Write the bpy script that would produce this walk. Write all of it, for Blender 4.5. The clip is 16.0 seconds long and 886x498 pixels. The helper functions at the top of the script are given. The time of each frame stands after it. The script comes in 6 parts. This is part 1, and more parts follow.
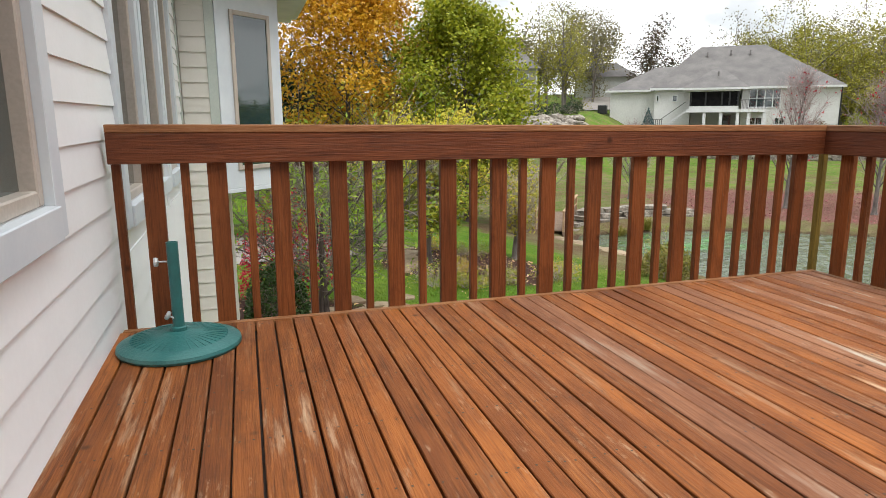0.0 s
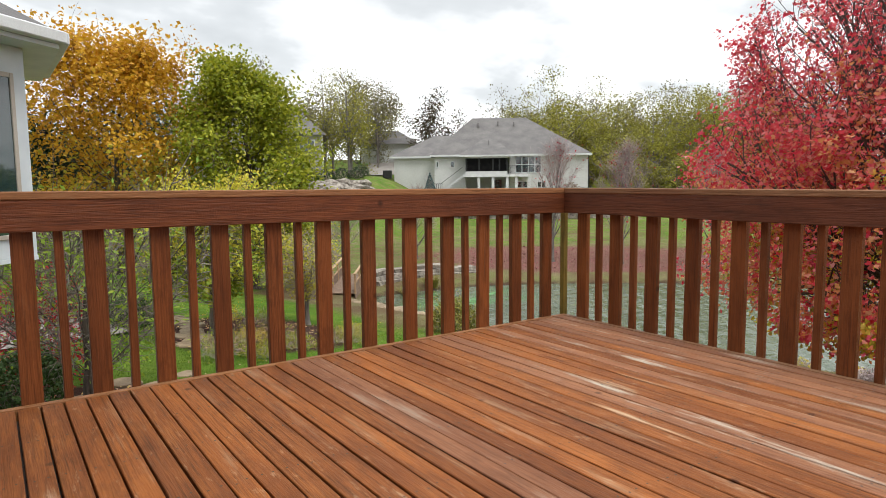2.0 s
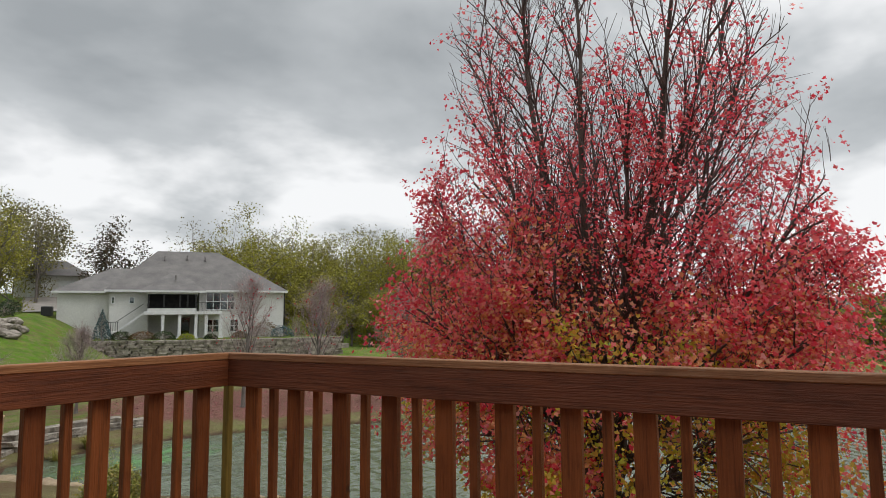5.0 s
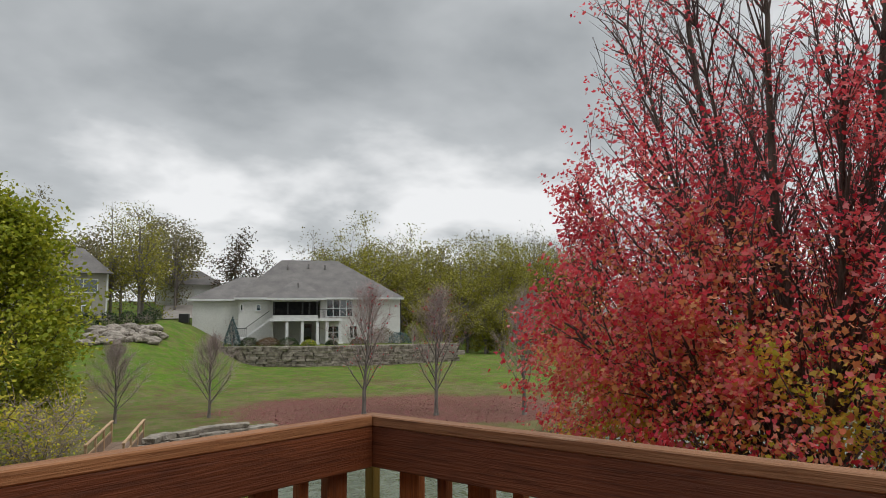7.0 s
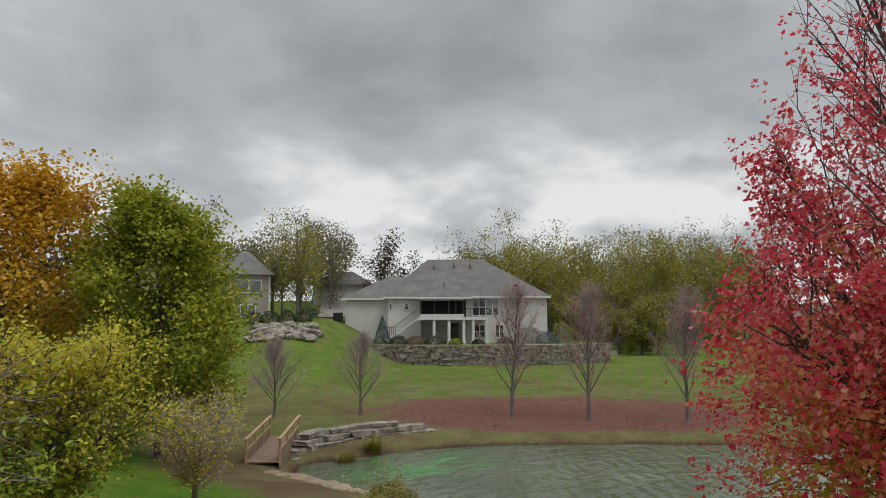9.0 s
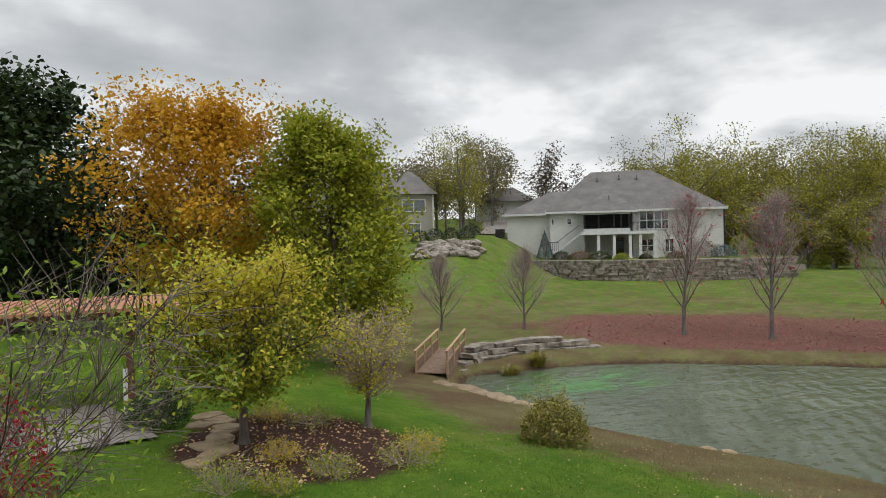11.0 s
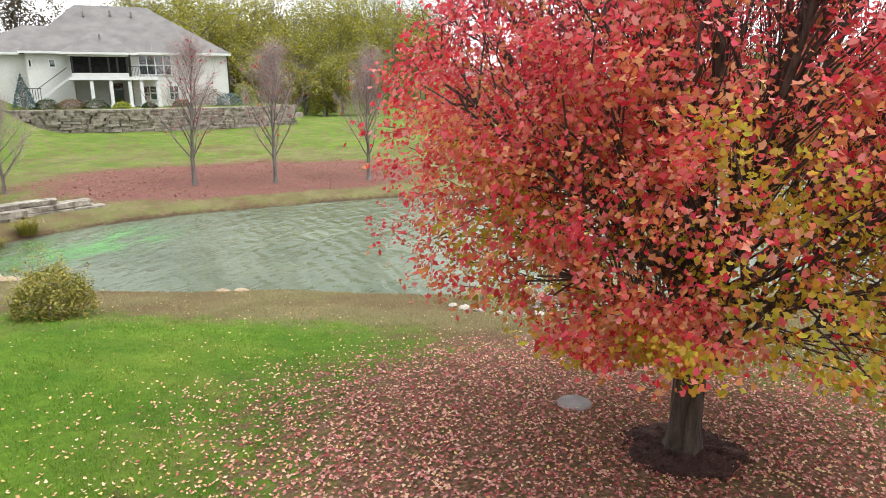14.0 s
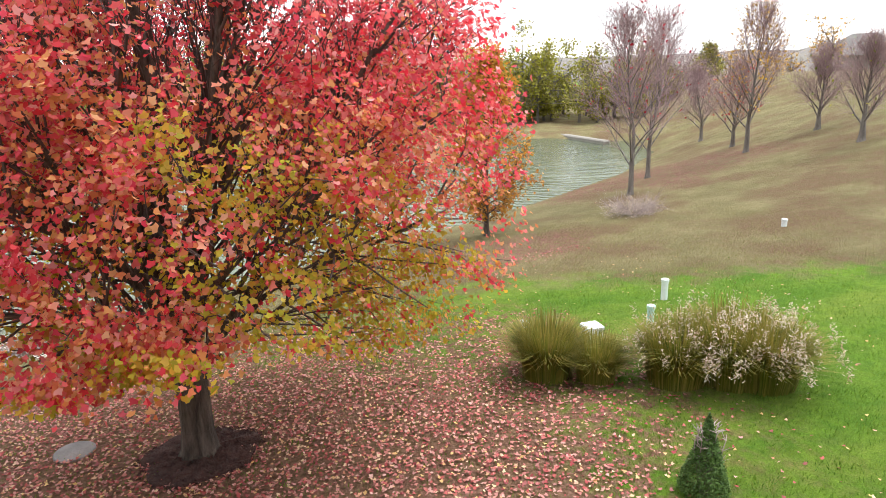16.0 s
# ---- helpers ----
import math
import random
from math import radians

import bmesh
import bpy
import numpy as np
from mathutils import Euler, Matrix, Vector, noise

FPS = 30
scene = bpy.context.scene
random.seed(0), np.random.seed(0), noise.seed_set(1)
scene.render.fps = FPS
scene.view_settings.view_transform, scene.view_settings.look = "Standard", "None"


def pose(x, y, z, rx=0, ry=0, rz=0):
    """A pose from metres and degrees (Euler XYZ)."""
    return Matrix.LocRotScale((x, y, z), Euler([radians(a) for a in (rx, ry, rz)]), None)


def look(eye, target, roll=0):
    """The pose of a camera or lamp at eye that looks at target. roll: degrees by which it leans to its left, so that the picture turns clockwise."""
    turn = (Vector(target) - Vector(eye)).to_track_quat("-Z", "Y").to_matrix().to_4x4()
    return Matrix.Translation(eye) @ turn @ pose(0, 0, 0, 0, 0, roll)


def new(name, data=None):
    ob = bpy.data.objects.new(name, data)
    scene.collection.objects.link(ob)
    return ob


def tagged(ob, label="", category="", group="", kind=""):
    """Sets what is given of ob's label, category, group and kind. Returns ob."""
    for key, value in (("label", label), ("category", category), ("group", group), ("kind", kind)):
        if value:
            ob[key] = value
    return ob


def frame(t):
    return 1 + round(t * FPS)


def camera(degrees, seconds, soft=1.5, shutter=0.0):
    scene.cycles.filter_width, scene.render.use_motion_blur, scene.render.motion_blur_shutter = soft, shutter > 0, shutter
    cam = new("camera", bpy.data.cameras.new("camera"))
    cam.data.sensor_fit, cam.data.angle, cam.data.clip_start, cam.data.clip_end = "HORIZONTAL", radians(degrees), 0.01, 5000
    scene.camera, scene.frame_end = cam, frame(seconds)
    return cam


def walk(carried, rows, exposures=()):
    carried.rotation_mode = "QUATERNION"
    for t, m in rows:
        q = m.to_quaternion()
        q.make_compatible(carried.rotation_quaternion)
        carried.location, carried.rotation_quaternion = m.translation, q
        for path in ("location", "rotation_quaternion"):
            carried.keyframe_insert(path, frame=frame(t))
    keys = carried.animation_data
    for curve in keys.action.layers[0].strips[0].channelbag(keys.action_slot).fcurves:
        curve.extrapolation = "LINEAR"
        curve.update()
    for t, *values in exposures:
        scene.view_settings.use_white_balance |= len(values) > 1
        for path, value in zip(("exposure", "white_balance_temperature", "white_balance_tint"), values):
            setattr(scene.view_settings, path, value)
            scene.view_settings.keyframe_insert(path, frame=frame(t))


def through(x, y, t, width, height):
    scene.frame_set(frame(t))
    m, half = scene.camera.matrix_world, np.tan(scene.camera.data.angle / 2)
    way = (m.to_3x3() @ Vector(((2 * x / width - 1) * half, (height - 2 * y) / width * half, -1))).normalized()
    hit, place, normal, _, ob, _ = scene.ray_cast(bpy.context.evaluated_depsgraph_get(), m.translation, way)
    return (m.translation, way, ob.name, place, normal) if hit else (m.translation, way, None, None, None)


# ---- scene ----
cam = camera(68.01, 16.0, 0.75)
PATH = [
    (0, pose(-3.503, -3.319, 0.995, 78.61, 0.33, -16.65)),
    (0.5, pose(-3.502, -3.354, 0.995, 78.81, 0.43, -18.66)),
    (1, pose(-3.482, -3.383, 0.993, 79.24, 0.50, -23.08)),
    (1.5, pose(-3.473, -3.407, 0.988, 81.21, 0.43, -28.69)),
    (2, pose(-3.459, -3.435, 0.996, 83.99, 0.54, -34.75)),
    (2.5, pose(-3.447, -3.504, 1.008, 86.97, 0.69, -42.20)),
    (3, pose(-3.398, -3.501, 1.018, 89.60, 0.78, -48.69)),
    (3.5, pose(-3.327, -3.430, 1.027, 92.19, 0.58, -55.84)),
    (3.7, pose(-3.271, -3.374, 1.026, 93.17, 0.82, -58.20)),
    (5.8, pose(-2.275, -2.421, 1.183, 96.19, 0.54, -60.53)),
    (6, pose(-2.220, -2.311, 1.172, 96.15, 0.65, -59.18)),
    (6.5, pose(-2.012, -2.005, 1.230, 96.10, 0.73, -55.71)),
    (7, pose(-1.730, -1.737, 1.264, 96.20, 0.43, -50.89)),
    (7.5, pose(-1.478, -1.424, 1.288, 96.14, 0.82, -46.92)),
    (8, pose(-1.239, -1.163, 1.270, 96.21, 0.38, -45.56)),
    (8.5, pose(-1.003, -0.931, 1.279, 96.19, 0.22, -41.15)),
    (9, pose(-0.753, -0.698, 1.280, 96.18, 0.27, -38.27)),
    (9.5, pose(-0.514, -0.455, 1.280, 96.15, 0.10, -31.11)),
    (9.7, pose(-0.480, -0.416, 1.280, 96.18, 0.13, -26.79)),
    (11.8, pose(-0.262, -0.145, 1.259, 80.16, 0.07, -24.73)),
    (12, pose(-0.237, -0.128, 1.260, 77.61, 0.06, -26.66)),
    (12.5, pose(-0.201, -0.192, 1.260, 75.49, 0.01, -32.30)),
    (13, pose(-0.174, -0.265, 1.260, 75.55, 0.02, -42.14)),
    (13.5, pose(-0.164, -0.319, 1.260, 75.52, 0.14, -55.00)),
    (14, pose(-0.147, -0.380, 1.260, 75.54, 0.12, -64.69)),
    (14.5, pose(-0.143, -0.471, 1.260, 75.54, 0.08, -73.43)),
    (15, pose(-0.133, -0.530, 1.261, 75.56, 0.37, -83.53)),
    (15.5, pose(-0.114, -0.606, 1.260, 75.40, 1.09, -97.08)),
    (16, pose(-0.101, -0.634, 1.260, 75.25, 1.24, -108.18)),
]
EXPOSURES = [(0, 0.5), (1.2, 0.5), (2.0, 0.32), (3.0, 0.18), (3.7, -0.05), (5.8, -0.3), (7.0, -0.37), (9.0, -0.52), (9.7, -0.58), (11.8, 0.4), (12.4, 0.95), (13.0, 0.62), (14.0, 0.85), (14.6, 1.05), (16, 0.98)]
walk(cam, PATH, EXPOSURES)

# ---- world and sun: an overcast autumn sky with broken cloud ----
world = bpy.data.worlds.new("world")
scene.world = world
world.use_nodes = True
wn, wl = world.node_tree.nodes, world.node_tree.links
bg = wn["Background"]
bg.inputs["Strength"].default_value = 1.0


def wnode(kind, **kw):
    n = wn.new(kind)
    for k, v in kw.items():
        n.inputs[k].default_value = v
    return n


def wmath(op, a, b):
    n = wn.new("ShaderNodeMath")
    n.operation = op
    for i, v in enumerate((a, b)):
        if isinstance(v, (int, float)):
            n.inputs[i].default_value = v
        else:
            wl.new(v, n.inputs[i])
    return n.outputs[0]


tc = wn.new("ShaderNodeTexCoord")
sep = wn.new("ShaderNodeSeparateXYZ")
wl.new(tc.outputs["Generated"], sep.inputs[0])
up = wmath("MAXIMUM", sep.outputs[2], 0.0)
flat = wmath("ADD", up, 0.28)
comb = wn.new("ShaderNodeCombineXYZ")
wl.new(wmath("DIVIDE", sep.outputs[0], flat), comb.inputs[0])
wl.new(wmath("DIVIDE", sep.outputs[1], flat), comb.inputs[1])
cloud = wnode("ShaderNodeTexNoise", Scale=1.25, Detail=5.0, Roughness=0.48, Distortion=0.35)
wl.new(comb.outputs[0], cloud.inputs["Vector"])
fine = wnode("ShaderNodeTexNoise", Scale=4.5, Detail=4.0, Roughness=0.5)
wl.new(comb.outputs[0], fine.inputs["Vector"])
thick = wmath("ADD", wmath("MULTIPLY", cloud.outputs[0], 0.8), wmath("MULTIPLY", fine.outputs[0], 0.2))
# the deck of cloud is thinner, and so brighter, towards the horizon
thick = wmath("SUBTRACT", thick, wmath("MULTIPLY", up, 0.30))
# an overcast vault is brightest overhead
high = wn.new("ShaderNodeMapRange")
high.inputs["From Min"].default_value, high.inputs["From Max"].default_value = 0.46, 0.95
high.inputs["To Min"].default_value, high.inputs["To Max"].default_value = 1.0, 4.8
high.interpolation_type = "SMOOTHSTEP"
wl.new(up, high.inputs["Value"])
ramp = wn.new("ShaderNodeValToRGB")
el = ramp.color_ramp.elements
el[0].position, el[0].color = 0.24, (0.46, 0.49, 0.51, 1)
el[1].position, el[1].color = 0.52, (1.22, 1.23, 1.24, 1)
mid = el.new(0.41)
mid.color = (0.72, 0.75, 0.77, 1)
wl.new(thick, ramp.inputs[0])
sky = wn.new("ShaderNodeTexSky")
sky.sky_type = "NISHITA"
sky.sun_disc = False
sky.sun_elevation, sky.sun_rotation = radians(59), radians(169)
skyd = wn.new("ShaderNodeVectorMath")
skyd.operation = "SCALE"
skyd.inputs["Scale"].default_value = 0.06
wl.new(sky.outputs[0], skyd.inputs[0])
mixw = wn.new("ShaderNodeMix")
mixw.data_type = "RGBA"
mixw.inputs["Factor"].default_value = 0.90
wl.new(skyd.outputs[0], mixw.inputs["A"])
wl.new(ramp.outputs[0], mixw.inputs["B"])
vault = wn.new("ShaderNodeVectorMath")
vault.operation = "SCALE"
wl.new(mixw.outputs["Result"], vault.inputs[0])
wl.new(high.outputs[0], vault.inputs["Scale"])
wl.new(vault.outputs[0], bg.inputs["Color"])

sun = new("sun", bpy.data.lights.new("sun", "SUN"))
sun.data.energy, sun.data.angle, sun.data.color = 1.5, radians(30), (1.0, 0.97, 0.92)
sun.matrix_world = look((0, 0, 0), (-0.10, 0.50, -0.86))

# ---- materials ----


def nodes_of(name):
    m = bpy.data.materials.new(name)
    m.use_nodes = True
    return m, m.node_tree.nodes, m.node_tree.links, m.node_tree.nodes["Principled BSDF"]


def mixc(n, l, fac, a, b, mode="MIX"):
    """A colour mix; fac, a and b are sockets or values."""
    x = n.new("ShaderNodeMix")
    x.data_type, x.blend_type = "RGBA", mode
    for key, v in (("Factor", fac), ("A", a), ("B", b)):
        if isinstance(v, (int, float)):
            x.inputs[key].default_value = v
        elif isinstance(v, tuple):
            x.inputs[key].default_value = (*v, 1)
        else:
            l.new(v, x.inputs[key])
    return x.outputs["Result"]


def mth(n, l, op, a, b=0.0, clamp=False):
    x = n.new("ShaderNodeMath")
    x.operation, x.use_clamp = op, clamp
    for i, v in enumerate((a, b)):
        if isinstance(v, (int, float)):
            x.inputs[i].default_value = v
        else:
            l.new(v, x.inputs[i])
    return x.outputs[0]


def noisy(n, l, scale, detail=4.0, rough=0.55, stretch=(1, 1, 1), lo=0.35, hi=0.65, offset=None, coords="world"):
    """World-space noise, spread over 0 to 1 between lo and hi."""
    geo = n.new("ShaderNodeNewGeometry") if coords == "world" else n.new("ShaderNodeTexCoord")
    mp = n.new("ShaderNodeMapping")
    mp.inputs["Scale"].default_value = stretch
    l.new(geo.outputs["Position" if coords == "world" else "Object"], mp.inputs["Vector"])
    if offset is not None:
        vm = n.new("ShaderNodeVectorMath")
        vm.operation = "SCALE"
        vm.inputs[0].default_value = (13.0, 29.0, 7.0)
        l.new(offset, vm.inputs["Scale"])
        l.new(vm.outputs[0], mp.inputs["Location"])
    t = n.new("ShaderNodeTexNoise")
    t.inputs["Scale"].default_value, t.inputs["Detail"].default_value = scale, detail
    t.inputs["Roughness"].default_value = rough
    l.new(mp.outputs[0], t.inputs["Vector"])
    r = n.new("ShaderNodeMapRange")
    r.inputs["From Min"].default_value, r.inputs["From Max"].default_value = lo, hi
    l.new(t.outputs[0], r.inputs["Value"])
    return r.outputs[0]


def bumped(n, l, b, height, strength, dist):
    bp = n.new("ShaderNodeBump")
    bp.inputs["Strength"].default_value, bp.inputs["Distance"].default_value = strength, dist
    l.new(height, bp.inputs["Height"])
    l.new(bp.outputs[0], b.inputs["Normal"])


def plain(name, a, b_, scale=6.0, rough=0.6, metal=0.0, bump=0.15, dist=0.004, fine=60.0, stain=None, speck=0.22):
    """A painted, stony or earthy surface in two shades, with stains at one scale and grain at another."""
    m, n, l, b = nodes_of(name)
    big = noisy(n, l, scale)
    small = noisy(n, l, fine, 3.0)
    c = mixc(n, l, big, a, b_)
    c = mixc(n, l, mth(n, l, "MULTIPLY", small, speck), c, tuple(0.6 * v for v in a))
    if stain:
        c = mixc(n, l, mth(n, l, "MULTIPLY", noisy(n, l, scale * 0.5, lo=0.55, hi=0.75), 0.6), c, stain)
    l.new(c, b.inputs["Base Color"])
    b.inputs["Roughness"].default_value, b.inputs["Metallic"].default_value = rough, metal
    bumped(n, l, b, small, bump, dist)
    return m


def timber(name, dark, mid_, light, grey, axis, worn=0.5, rough=0.5):
    """Stained softwood: grain along one axis, each board of its own tone, with worn, silvered streaks."""
    m, n, l, b = nodes_of(name)
    info = n.new("ShaderNodeObjectInfo").outputs["Random"]
    st = [26.0, 26.0, 26.0]
    st[axis] = 0.9
    grain = noisy(n, l, 6.0, 6.0, 0.6, tuple(st), 0.3, 0.7, info)
    st2 = [3.0, 3.0, 3.0]
    st2[axis] = 0.5
    blot = noisy(n, l, 1.6, 4.0, 0.55, tuple(st2), 0.35, 0.68, info)
    c = mixc(n, l, info, dark, mid_)
    c = mixc(n, l, mth(n, l, "MULTIPLY", grain, 0.6), c, light)
    c = mixc(n, l, mth(n, l, "MULTIPLY", blot, 0.78), c, dark)
    streak = noisy(n, l, 9.0, 5.0, 0.7, tuple(0.35 * v for v in st), 0.5, 0.70, info)
    c = mixc(n, l, mth(n, l, "MULTIPLY", streak, 0.72), c, tuple(0.45 * v for v in dark))
    # dirt mottling and small pale scuffs
    mott = noisy(n, l, 5.0, 6.0, 0.7, tuple(1.0 if k == axis else 2.6 for k in range(3)), 0.50, 0.72, info)
    c = mixc(n, l, mth(n, l, "MULTIPLY", mott, 0.55), c, tuple(0.55 * v for v in dark))
    scuff = noisy(n, l, 11.0, 6.0, 0.75, tuple(0.5 if k == axis else 2.2 for k in range(3)), 0.60, 0.70, info)
    c = mixc(n, l, mth(n, l, "MULTIPLY", scuff, min(0.5, 0.35 * worn)), c, grey)
    st3 = [5.0, 5.0, 5.0]
    st3[axis] = 0.42
    wear = noisy(n, l, 2.6, 7.0, 0.68, tuple(st3), 0.56, 0.72, info)
    patch = noisy(n, l, 0.55, 3.0, 0.5, (1, 1, 1), 0.46, 0.66)
    wear = mth(n, l, "MULTIPLY", mth(n, l, "MULTIPLY", wear, worn), mth(n, l, "ADD", patch, 0.22), True)
    c = mixc(n, l, wear, c, grey)
    knot = n.new("ShaderNodeTexVoronoi")
    geo = n.new("ShaderNodeNewGeometry")
    l.new(geo.outputs["Position"], knot.inputs["Vector"])
    knot.inputs["Scale"].default_value = 3.1
    kn = n.new("ShaderNodeMapRange")
    kn.inputs["From Min"].default_value, kn.inputs["From Max"].default_value = 0.075, 0.03
    l.new(knot.outputs["Distance"], kn.inputs["Value"])
    c = mixc(n, l, mth(n, l, "MULTIPLY", kn.outputs[0], 0.8), c, tuple(0.35 * v for v in dark))
    l.new(c, b.inputs["Base Color"])
    l.new(mth(n, l, "ADD", mth(n, l, "MULTIPLY", wear, 0.25), rough), b.inputs["Roughness"])
    b.inputs["Specular IOR Level"].default_value = 0.22
    bumped(n, l, b, grain, 0.5, 0.004)
    return m


def foliage(name, colours, through=0.30, rough=0.55):
    """Leaves, each of its own tint, that let some light through."""
    m, n, l, b = nodes_of(name)
    isl = n.new("ShaderNodeNewGeometry").outputs["Random Per Island"]
    r = n.new("ShaderNodeValToRGB")
    e = r.color_ramp.elements
    e[0].position, e[0].color = 0.0, (*colours[0], 1)
    e[1].position, e[1].color = 1.0, (*colours[-1], 1)
    for i, c in enumerate(colours[1:-1]):
        e.new((i + 1) / (len(colours) - 1)).color = (*c, 1)
    l.new(isl, r.inputs[0])
    c = mixc(n, l, mth(n, l, "MULTIPLY", noisy(n, l, 1.3, 2.0), 0.22), r.outputs[0], tuple(0.55 * v for v in colours[0]))
    l.new(c, b.inputs["Base Color"])
    b.inputs["Roughness"].default_value = rough
    b.inputs["Specular IOR Level"].default_value = 0.25
    tr = n.new("ShaderNodeBsdfTranslucent")
    l.new(c, tr.inputs["Color"])
    ms = n.new("ShaderNodeMixShader")
    ms.inputs[0].default_value = through
    l.new(b.outputs[0], ms.inputs[1])
    l.new(tr.outputs[0], ms.inputs[2])
    l.new(ms.outputs[0], n["Material Output"].inputs["Surface"])
    return m


def bark(name, a, b_, scale=14.0):
    m, n, l, b = nodes_of(name)
    g = noisy(n, l, scale, 6.0, 0.65, (1, 1, 0.16), 0.35, 0.65)
    l.new(mixc(n, l, g, a, b_), b.inputs["Base Color"])
    b.inputs["Roughness"].default_value = 0.9
    bumped(n, l, b, g, 0.9, 0.02)
    return m


def glass_pane(name, tint):
    """A window pane seen from outside: dark behind, a reflected tint in its colour, with a clear reflection."""
    m, n, l, b = nodes_of(name)
    l.new(mixc(n, l, noisy(n, l, 1.2), tint, tuple(0.6 * v for v in tint)), b.inputs["Base Color"])
    b.inputs["Roughness"].default_value = 0.03
    b.inputs["Specular IOR Level"].default_value = 0.9
    b.inputs["Coat Weight"].default_value = 0.6
    b.inputs["Coat Roughness"].default_value = 0.02
    return m


M_DECK = timber("stained_deck_boards", (0.115, 0.031, 0.008), (0.32, 0.095, 0.019), (0.44, 0.155, 0.036), (0.50, 0.34, 0.21), 1, 1.5, 0.55)
M_DECKW = timber("worn_deck_boards", (0.17, 0.062, 0.028), (0.29, 0.11, 0.045), (0.38, 0.19, 0.10), (0.42, 0.35, 0.27), 1, 2.4, 0.65)
M_RAIL_A = timber("stained_rail_timber", (0.085, 0.024, 0.010), (0.19, 0.052, 0.018), (0.26, 0.08, 0.026), (0.30, 0.17, 0.10), 0, 0.25, 0.45)
# same timber as the back rail, with its face's shade put into darker colours
M_RAIL_B = timber("stained_rail_timber_shaded", (0.070, 0.022, 0.012), (0.13, 0.038, 0.017), (0.18, 0.06, 0.026), (0.26, 0.16, 0.11), 1, 0.3, 0.5)
M_BAL = timber("stained_baluster_timber", (0.10, 0.028, 0.009), (0.23, 0.066, 0.018), (0.30, 0.095, 0.027), (0.30, 0.17, 0.09), 2, 0.2, 0.5)
M_BALG = timber("mossy_baluster_timber", (0.11, 0.07, 0.012), (0.18, 0.12, 0.02), (0.24, 0.15, 0.03), (0.22, 0.22, 0.05), 2, 0.5, 0.7)
M_CAP = timber("weathered_cap_timber", (0.20, 0.075, 0.028), (0.29, 0.125, 0.048), (0.36, 0.18, 0.08), (0.40, 0.34, 0.25), 0, 0.6, 0.55)
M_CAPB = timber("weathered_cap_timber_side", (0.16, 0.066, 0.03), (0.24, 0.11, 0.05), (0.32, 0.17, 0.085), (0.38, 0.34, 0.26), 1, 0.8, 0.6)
# also colours the shade slab under the deck and the dim room backing
M_NAIL_SHADE = plain("nail_heads_and_shade_black", (0.03, 0.022, 0.018), (0.05, 0.03, 0.02), rough=0.6)
M_SIDING = plain("white_painted_siding", (0.78, 0.775, 0.76), (0.83, 0.825, 0.81), 1.5, 0.55, 0, 0.08, 0.002, 40, speck=0.04)
M_CREAM = plain("cream_painted_siding", (0.62, 0.585, 0.52), (0.68, 0.645, 0.58), 1.5, 0.6, 0, 0.08, 0.002, 40, speck=0.05)
M_SAGE = plain("pale_sage_painted_trim", (0.44, 0.48, 0.43), (0.50, 0.54, 0.48), 2, 0.5, 0, 0.05, 0.001, 60)
M_CASING = plain("grey_white_painted_casing", (0.56, 0.60, 0.63), (0.64, 0.67, 0.69), 3, 0.45, 0, 0.05, 0.001, 60, speck=0.05)
M_SASH = plain("taupe_clad_window_sash", (0.42, 0.36, 0.30), (0.50, 0.43, 0.36), 3, 0.4, 0, 0.04, 0.001, 60)
# the teal base colour stands in for reflected sky and trees
M_PANE = glass_pane("window_glass", (0.018, 0.045, 0.045))
M_SHINGLE = plain("grey_brown_shingles", (0.105, 0.095, 0.09), (0.155, 0.14, 0.13), 0.7, 0.85, 0, 0.5, 0.02, 9)
M_TEAL = plain("dark_teal_cast_resin", (0.016, 0.105, 0.10), (0.03, 0.15, 0.14), 5, 0.38, 0, 0.25, 0.003, 90, (0.10, 0.17, 0.15))
M_STEEL = plain("dull_zinc_knob", (0.42, 0.44, 0.45), (0.55, 0.56, 0.56), 20, 0.4, 0.7)
M_FARWALL = plain("pale_grey_stucco", (0.56, 0.55, 0.52), (0.62, 0.61, 0.58), 0.5, 0.8, 0, 0.1, 0.01, 6)
M_GREYWALL = plain("grey_beige_lap_siding", (0.29, 0.27, 0.235), (0.34, 0.315, 0.275), 0.6, 0.8, 0, 0.1, 0.01, 6)
M_WHITE = plain("white_painted_trim", (0.60, 0.60, 0.59), (0.67, 0.67, 0.66), 2, 0.5)
M_BLACK = plain("black_painted_metal", (0.012, 0.012, 0.013), (0.025, 0.024, 0.024), 8, 0.45, 0.2)
M_SCREEN = plain("dark_insect_screen", (0.006, 0.006, 0.007), (0.014, 0.013, 0.012), 2, 1.0)
M_SCREEN.node_tree.nodes["Principled BSDF"].inputs["Specular IOR Level"].default_value = 0.1
M_CONCRETE = plain("pale_concrete", (0.21, 0.185, 0.16), (0.27, 0.24, 0.21), 0.5, 0.85, 0, 0.2, 0.01, 12)
M_STONE = plain("grey_tan_limestone", (0.14, 0.115, 0.09), (0.40, 0.35, 0.29), 2.4, 0.9, 0, 0.9, 0.05, 9, (0.10, 0.085, 0.07))
M_FLAG = plain("tan_flagstone", (0.18, 0.125, 0.075), (0.33, 0.245, 0.15), 2.0, 0.85, 0, 0.5, 0.02, 14, (0.20, 0.15, 0.10))
M_MULCH = plain("dark_bark_mulch", (0.07, 0.028, 0.024), (0.13, 0.055, 0.045), 9.0, 0.95, 0, 1.0, 0.05, 42, (0.035, 0.017, 0.014))
